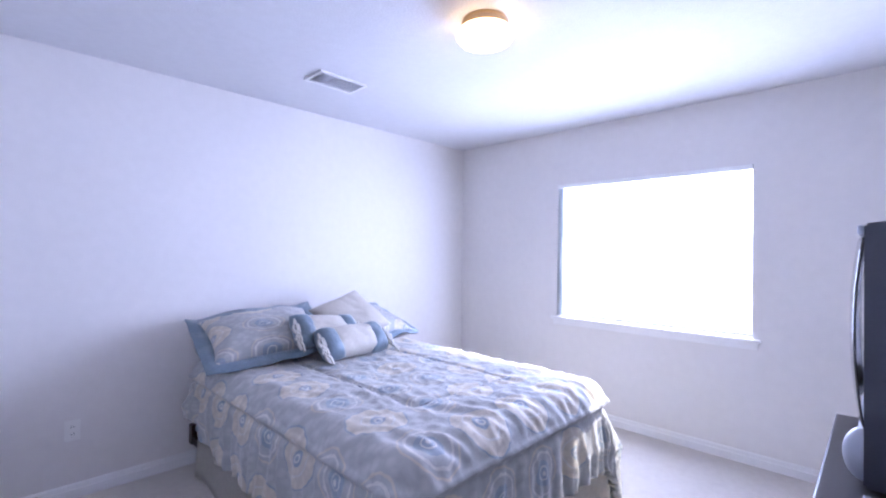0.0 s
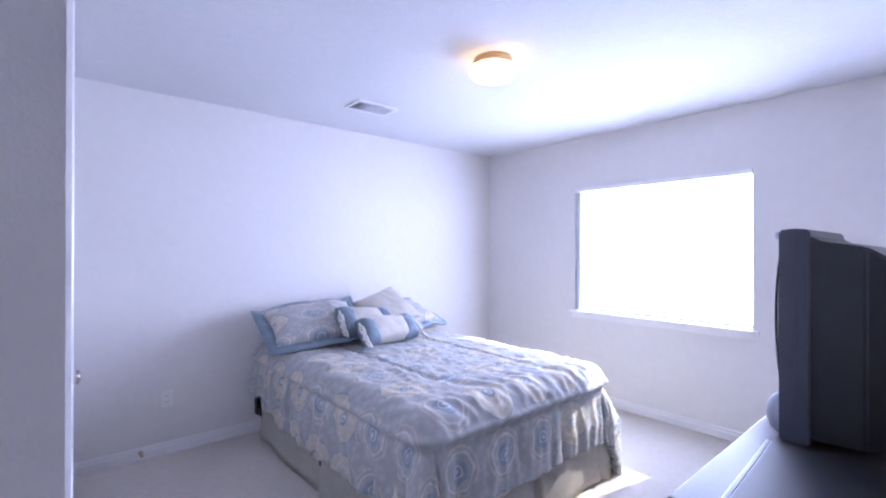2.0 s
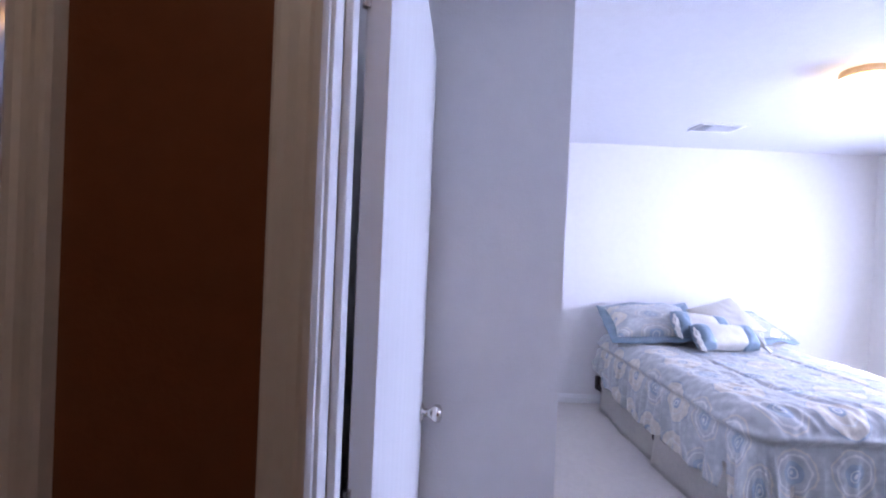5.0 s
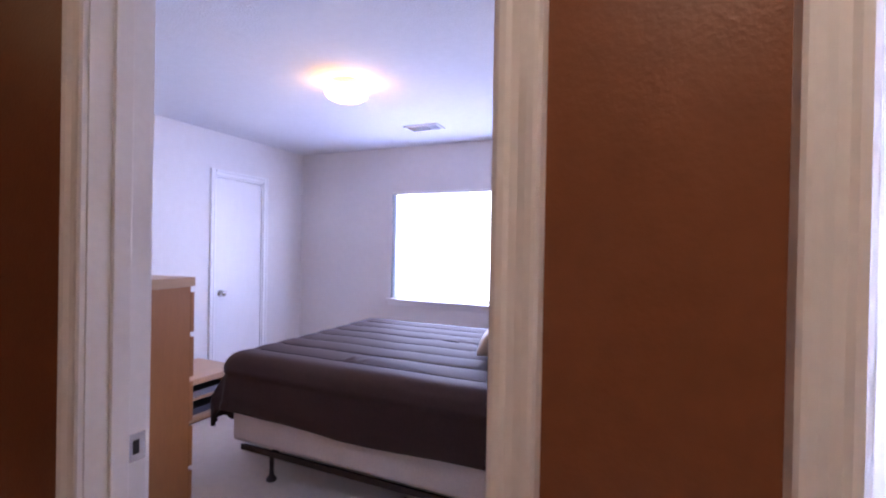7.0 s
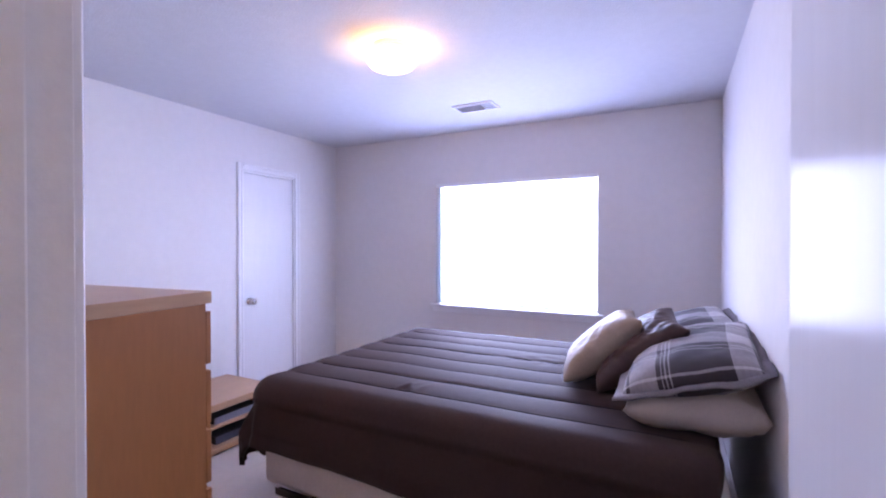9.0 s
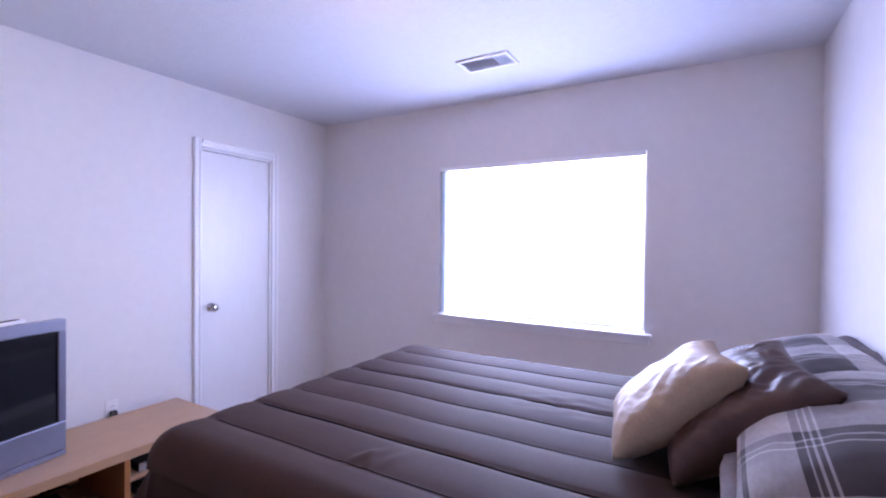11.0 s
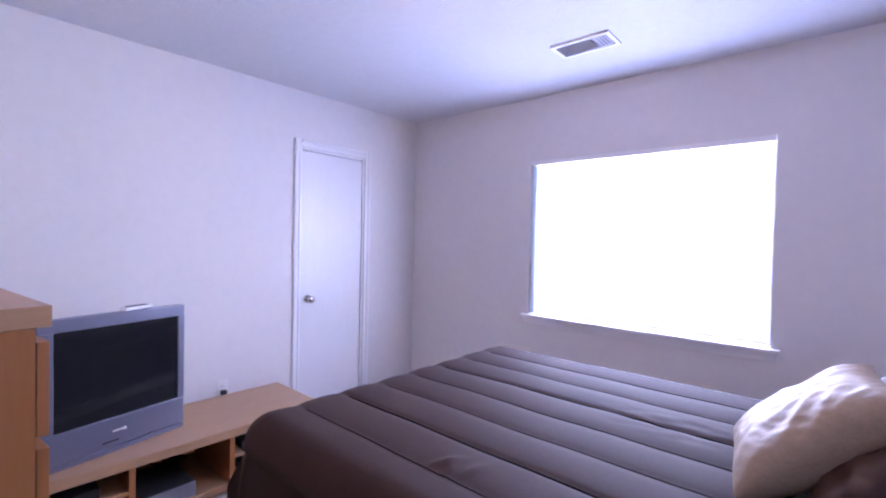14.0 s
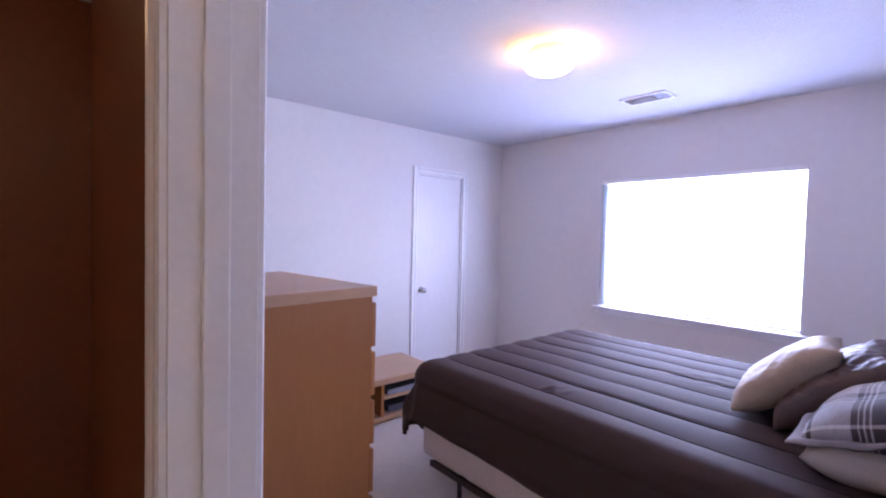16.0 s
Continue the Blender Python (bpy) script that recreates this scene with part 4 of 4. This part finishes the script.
for lx in (BB[0] + 0.325, BB[1] - 0.25):
    for ly in (BB[2] + 0.025, BB[3] - 0.05):
        g = lathe([(0.001, 0.0), (0.030, 0.0), (0.030, 0.012), (0.020, 0.022), (0.013, 0.045), (0.013, 0.165), (0.001, 0.165)], 16)
        bmesh.ops.translate(g, verts=g.verts, vec=(lx, ly, 0))
        under(bed_b, g, "leg", M_BEDSTEEL, "dark steel bed leg")


def relief_b(x, y):
    # long flat channels stitched from foot to head
    pitch = 0.205
    k = (y - BB[2] + 0.04) / pitch
    f = k - math.floor(k)
    r = 0.013 * (max(0.0, math.sin(math.pi * f)) ** 0.38) + 0.022
    r += 0.004 * fold_noise(x, y, 0.9, 3.0)
    # thin pinched creases near the foot and small ones past the middle
    for cx, cy, lean, size in ((2.14, 2.03, 0.5, 0.011), (2.17, 2.02, -0.6, 0.009), (2.23, 2.05, 0.2, 0.006)):
        r += size * math.exp(-((x - cx - lean * (y - cy)) / 0.013) ** 2 - ((y - cy) / 0.05) ** 2)
    r += 0.007 * math.exp(-(((x - 2.62) / 0.30) ** 2 + ((y - 2.80) / 0.10) ** 2)) * fold_noise(x, y * 2.5, 1.3, 14.0)
    return r


COVER_B = (BB[0] - 0.04, BB[1], BB[2] - 0.025, BB[3] + 0.02)
cover_b = part("comforter", drape(COVER_B, (COVER_B[0] - 0.37, BB[1] - 0.04, COVER_B[2] - 0.28, BB[3] + 0.36), 0.700, 0.085, 0.015, relief_b, flare=0.05, fold=0.012, fold_rate=9.0, hem_wave=0.012, thick=0.026, corner_out=0.04), M_COCOA, None, "", True)
tagged(cover_b, "dark brown channel-quilted comforter spread over the bed", "comforter")



def cord(points, r, mat, parent, name, sides=5):
    """A thin tube along a list of points."""
    bm = bmesh.new()
    rings = []
    for k, p in enumerate(points):
        a, b = Vector(points[max(0, k - 1)]), Vector(points[min(len(points) - 1, k + 1)])
        d = (b - a).normalized()
        side = d.cross(Vector((0, 0, 1))).normalized()
        up = side.cross(d)
        rings.append([bm.verts.new(Vector(p) + r * (math.cos(q) * side + math.sin(q) * up)) for q in (6.2832 * i / sides for i in range(sides))])
    for a, b in zip(rings, rings[1:]):
        for i in range(sides):
            bm.faces.new((a[i], a[(i + 1) % sides], b[(i + 1) % sides], b[i]))
    bmesh.ops.recalc_face_normals(bm, faces=bm.faces)
    return part(name, bm, mat, parent, "", True)


# Dark cords along the stitched seams stand in for the shade in their creases.
M_SEAM_SHADE = material("seam_crease_shade", (0.016, 0.010, 0.009), 0.9)
for k in range(1, 8):
    ys = BB[2] - 0.04 + 0.205 * k
    cord([(x, ys, 0.700 + relief_b(x, ys) + 0.0045) for x in np.arange(BB[0] + 0.08, BB[1] - 0.10, 0.03)], 0.0036, M_SEAM_SHADE, cover_b, "seam_shade_cord")
# Grey cord laid in to draw the shaded crease of the border seam.
M_BORDER_CREASE = material("grey_border_crease", (0.25, 0.26, 0.29), 0.6)
x_in, y_in = BA[0] + 0.40, BA[2] + 0.40
cord([(x_in, y, 0.675 + relief_a(x_in, y) + 0.003) for y in np.arange(BA[3] - 0.30, y_in + 0.05, -0.03)] + [(x, y_in, 0.675 + relief_a(x, y_in) + 0.003) for x in np.arange(x_in + 0.05, BA[1] - 0.42, 0.03)], 0.004, M_BORDER_CREASE, cover_a, "border_crease_cord")

GB = "pillows on the brown bed"
pillow_thing("bed_pillow", pose(3.36, 2.34, 0.795, -86, -3, -92), "ivory pillow under a plaid sham", cushion(0.74, 0.46, 0.23, n=36, seed=3.1, wrinkle=0.018, pinch=0.05), M_IVORY, group=GB)
pillow_thing("bed_pillow", pose(3.27, 3.06, 0.770, -85, 0, -90), "ivory pillow under a plaid sham", cushion(0.68, 0.48, 0.18, n=36, seed=7.1, wrinkle=0.018), M_IVORY, group=GB)
pillow_thing("pillow_sham", pose(3.355, 2.37, 0.935, -72, 4, -93), "brown, grey and white plaid pillow sham", cushion(0.76, 0.48, 0.19, n=36, seed=9.4, pinch=0.02), M_PLAID, group=GB)
pillow_thing("pillow_sham", pose(3.31, 3.08, 0.905, -70, 0, -88), "brown, grey and white plaid pillow sham", cushion(0.76, 0.56, 0.20, n=36, seed=12.4, pinch=0.04), M_PLAID, group=GB)
pillow_thing("throw_pillow", pose(3.13, 2.56, 0.915, -50, 3, -82), "dark brown gathered satin throw pillow", cushion(0.50, 0.48, 0.17, n=60, seed=15.0, wrinkle=0.020, full=0.42), M_COCOA_SATIN, group=GB)
pillow_thing("throw_pillow", pose(2.955, 2.62, 0.905, -48, -3, -82), "crinkled tan satin throw pillow", cushion(0.50, 0.46, 0.17, n=60, seed=18.0, wrinkle=0.011, full=0.42), M_TAN, group=GB)

M_PLAIDEDGE = material("grey_plaid_edge", (0.20, 0.18, 0.185), 0.75, vary=0.25, scale=18, bump=0.2, bump_scale=260)
for ob in [o for o in bpy.data.objects if o.name.startswith("pillow_sham") and o.data.materials[0] == M_PLAID]:
    w_s, h_s = ob.dimensions.x, ob.dimensions.z
    part("flange", flange_border(w_s + 0.05, h_s + 0.05, w_s - 0.05, h_s - 0.05, t=0.008, seed=ob.location.y), M_PLAIDEDGE, ob, "thin grey fabric edge", True)

# ---- second bedroom: tall birch chest ----
CH = (1.115, 1.915, 0.528, 1.168)
ch = thing("chest_of_drawers", Matrix.Translation((1.915, 1.168, 0)), "tall birch veneer chest of drawers with overlapping fronts", "chest of drawers")
for sx in (CH[0], CH[1] - 0.022):
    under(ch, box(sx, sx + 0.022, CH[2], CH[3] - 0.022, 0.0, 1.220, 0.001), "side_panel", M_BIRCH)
under(ch, box(CH[0] - 0.0, CH[1] + 0.0, CH[2], CH[3] + 0.002, 1.2205, 1.260, 0.002), "top", M_BIRCH_TOPLIT, "thick birch top board in the paler lit tone")
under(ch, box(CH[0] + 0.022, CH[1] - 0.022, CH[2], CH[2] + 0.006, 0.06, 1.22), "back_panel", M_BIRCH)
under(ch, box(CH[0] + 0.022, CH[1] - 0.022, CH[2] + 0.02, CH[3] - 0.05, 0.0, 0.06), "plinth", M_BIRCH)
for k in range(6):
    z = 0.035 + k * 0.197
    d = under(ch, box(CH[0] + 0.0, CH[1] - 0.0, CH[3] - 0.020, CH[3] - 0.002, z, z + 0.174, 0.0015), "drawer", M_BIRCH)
    inner = part("drawer_box", box(CH[0] + 0.03, CH[1] - 0.03, CH[2] + 0.03, CH[3] - 0.0205, z + 0.01, z + 0.13), M_BIRCH, None)
    inner.parent = d
    inner.matrix_parent_inverse = d.matrix_world.inverted()
ch.matrix_world = pose(1.915, 1.168, 0, 0, 0, 6)


def candle_stand(m, height, label):
    ob = thing("candle_holder", m, label, "candle holder", "iron candle holders")
    h = height
    prof = [(0.001, 0), (0.070, 0), (0.072, 0.006), (0.060, 0.018), (0.045, 0.045), (0.030, 0.065), (0.026, 0.085), (0.032, 0.092), (0.028, 0.10), (0.031, h * 0.62), (0.026, h * 0.70), (0.034, h * 0.74), (0.028, h * 0.80), (0.040, h - 0.030), (0.056, h - 0.016), (0.066, h - 0.010), (0.066, h), (0.001, h)]
    part("stand", lathe(prof, 28), M_IRON, ob, "", True)
    for a in (-0.5, 1.6, 3.7):
        lug = lathe([(0.006, -0.004), (0.014, -0.004), (0.014, 0.004), (0.006, 0.004), (0.006, -0.004)], 12)
        bmesh.ops.translate(lug, verts=lug.verts, vec=(0.074 * math.cos(a), 0.074 * math.sin(a), h - 0.005))
        part("lug", lug, M_IRON, ob)
    for a in (0.3, 2.4, 4.5):
        foot = bmesh.new()
        bmesh.ops.create_uvsphere(foot, u_segments=12, v_segments=8, radius=0.016)
        bmesh.ops.scale(foot, vec=(1.3, 1.0, 0.8), verts=foot.verts)
        bmesh.ops.translate(foot, verts=foot.verts, vec=(0.070 * math.cos(a), 0.070 * math.sin(a), 0.0128))
        part("foot", foot, M_IRON, ob, "", True)
    return ob


TOP = 1.2605
candle_stand(Matrix.Translation((1.47, 0.592, TOP)), 0.315, "tall black iron pedestal holding a green candle")
candle_stand(Matrix.Translation((1.67, 0.645, TOP)), 0.188, "short black iron pedestal without a candle")
cd = thing("candle", Matrix.Translation((1.47, 0.592, TOP + 0.315)), "dark green pillar candle with a pale band", "candle")
part("wax", lathe([(0.001, 0), (0.050, 0), (0.052, 0.003), (0.052, 0.115), (0.049, 0.121), (0.040, 0.114), (0.001, 0.112)], 32), M_GREENWAX, cd, "", True)
part("band", lathe([(0.0522, 0.026), (0.0528, 0.026), (0.0528, 0.034), (0.0522, 0.034)], 32), M_PALEBAND, cd, "pale ribbon band", True)

# ---- second bedroom: low birch television bench ----
BN_ = (0.05, 0.61, 0.92, 2.62)
be = thing("tv_bench", Matrix.Translation((0.37, 1.7, 0)), "low birch television bench with open compartments", "tv bench")
under(be, box(BN_[0], BN_[1], BN_[2], BN_[3], 0.315, 0.36, 0.002), "top", M_BIRCH_TOPLIT, "thick birch top in the paler lit tone")
under(be, box(BN_[0] + 0.03, BN_[1] - 0.02, BN_[2] + 0.03, BN_[3] - 0.03, 0.03, 0.062), "bottom_board", M_BIRCH_TOPLIT)
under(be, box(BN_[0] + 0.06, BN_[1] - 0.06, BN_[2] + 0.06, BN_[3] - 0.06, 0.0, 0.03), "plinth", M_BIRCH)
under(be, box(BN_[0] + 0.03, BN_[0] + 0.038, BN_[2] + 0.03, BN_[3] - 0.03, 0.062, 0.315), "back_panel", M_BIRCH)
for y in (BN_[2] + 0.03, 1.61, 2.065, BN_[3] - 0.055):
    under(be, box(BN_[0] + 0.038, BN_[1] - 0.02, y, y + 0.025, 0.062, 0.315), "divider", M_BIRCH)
under(be, box(BN_[0] + 0.038, BN_[1] - 0.03, 2.09, BN_[3] - 0.055, 0.185, 0.200), "shelf", M_BIRCH_TOPLIT)
under(be, box(BN_[0] + 0.038, BN_[1] - 0.03, BN_[2] + 0.055, 1.61, 0.185, 0.200), "shelf", M_BIRCH_TOPLIT)


def media_box(m, w, d, h, label, front):
    ob = thing("media_box", m, label, "media player")
    part("body", box(-d / 2, d / 2 - 0.008, -w / 2, w / 2, 0, h, 0.003), M_BLACKPLASTIC, ob)
    part("front_panel", box(d / 2 - 0.008, d / 2, -w / 2, w / 2, 0, h, 0.002), front, ob)
    return ob


media_box(Matrix.Translation((0.43, 1.775, 0.0625)), 0.25, 0.30, 0.075, "silver-fronted disc player in the bench", M_SILVER)
media_box(Matrix.Translation((0.40, 2.33, 0.2005)), 0.36, 0.30, 0.045, "grey media box on the bench shelf", M_SILVER)
media_box(Matrix.Translation((0.40, 2.33, 0.0625)), 0.34, 0.30, 0.050, "dark media box in the bench", M_GREYPLASTIC)
media_box(Matrix.Translation((0.40, 1.34, 0.2005)), 0.34, 0.30, 0.045, "dark media box on the bench shelf", M_BLACKPLASTIC)
# coiled cables behind the player
cab = bpy.data.curves.new("cable", "CURVE")
cab.dimensions, cab.bevel_depth = "3D", 0.004
sp = cab.splines.new("NURBS")
pts = [(0.30 + 0.05 * math.cos(k * 1.1), 1.68 + 0.022 * k, 0.165 + 0.02 * math.sin(k * 1.9)) for k in range(14)]
sp.points.add(len(pts) - 1)
for q, c in zip(sp.points, pts):
    q.co = (*c, 1)
cab.materials.append(M_CABLE)
tagged(new("cable", cab), "loose black cable coiled behind the player", "cable")

# ---- second bedroom: silver widescreen television ----
tv_b = thing("television", pose(0.445, 1.605, 0.36, 0, 0, 104), "silver widescreen tube television with dark screen", "television")
W2, HB = 0.315, 0.655
shell = loft([(-W2 + 0.01, W2 - 0.01, 0.03, HB - 0.02, 0.05), (-0.27, 0.27, 0.03, HB - 0.05, 0.14), (-0.20, 0.20, 0.04, 0.40, 0.29), (-0.18, 0.18, 0.05, 0.36, 0.345)])
bmesh.ops.bevel(shell, geom=shell.edges[:], offset=0.008, segments=2, affect="EDGES")
part("rear_shell", shell, M_GREYPLASTIC, tv_b, "dark grey rear housing")
bz = bmesh.new()
add_box(bz, -W2, W2, 0.0, 0.05, 0.597, HB, 0.006)
add_box(bz, -W2, -W2 + 0.058, 0.0, 0.05, 0.158, 0.597, 0.004)
add_box(bz, W2 - 0.034, W2, 0.0, 0.05, 0.158, 0.597, 0.004)
add_box(bz, -W2, W2, 0.0, 0.05, 0.022, 0.158, 0.006)
part("bezel", bz, M_TVBEZEL, tv_b, "silver front frame")
part("screen", box(-W2 + 0.058, W2 - 0.034, 0.010, 0.03, 0.158, 0.597, 0.001), M_SCREEN, tv_b, "dark glossy screen")
part("base_strip", box(-W2 + 0.02, W2 - 0.01, -0.014, 0.20, 0.0, 0.022, 0.004), M_TVBEZEL, tv_b, "silver base strip")
part("badge", box(-0.030, 0.012, -0.0014, 0.0, 0.090, 0.097), M_PLASTIC, tv_b, "plain silver badge bar")
part("power_light", lathe([(0.0005, 0), (0.008, 0), (0.008, 0.002), (0.0005, 0.002)], 14), M_PLASTIC, tv_b, "pale round button", True).matrix_local = pose(0.022, 0.0, 0.0935, 90, 0, 0)
part("control_door", box(-0.075, -0.005, -0.0012, 0.0, 0.045, 0.052), M_BLACKPLASTIC, tv_b)
rm = thing("remote_control", pose(0.37, 1.69, 0.36 + HB, 0, 0, 28), "small pale remote control lying on the television", "remote control")
part("body", box(-0.022, 0.022, -0.075, 0.075, 0.0, 0.016, 0.004), M_PLASTIC, rm)
part("button_pad", box(-0.016, 0.016, -0.055, 0.055, 0.016, 0.0175), M_DARKSLOT, rm)
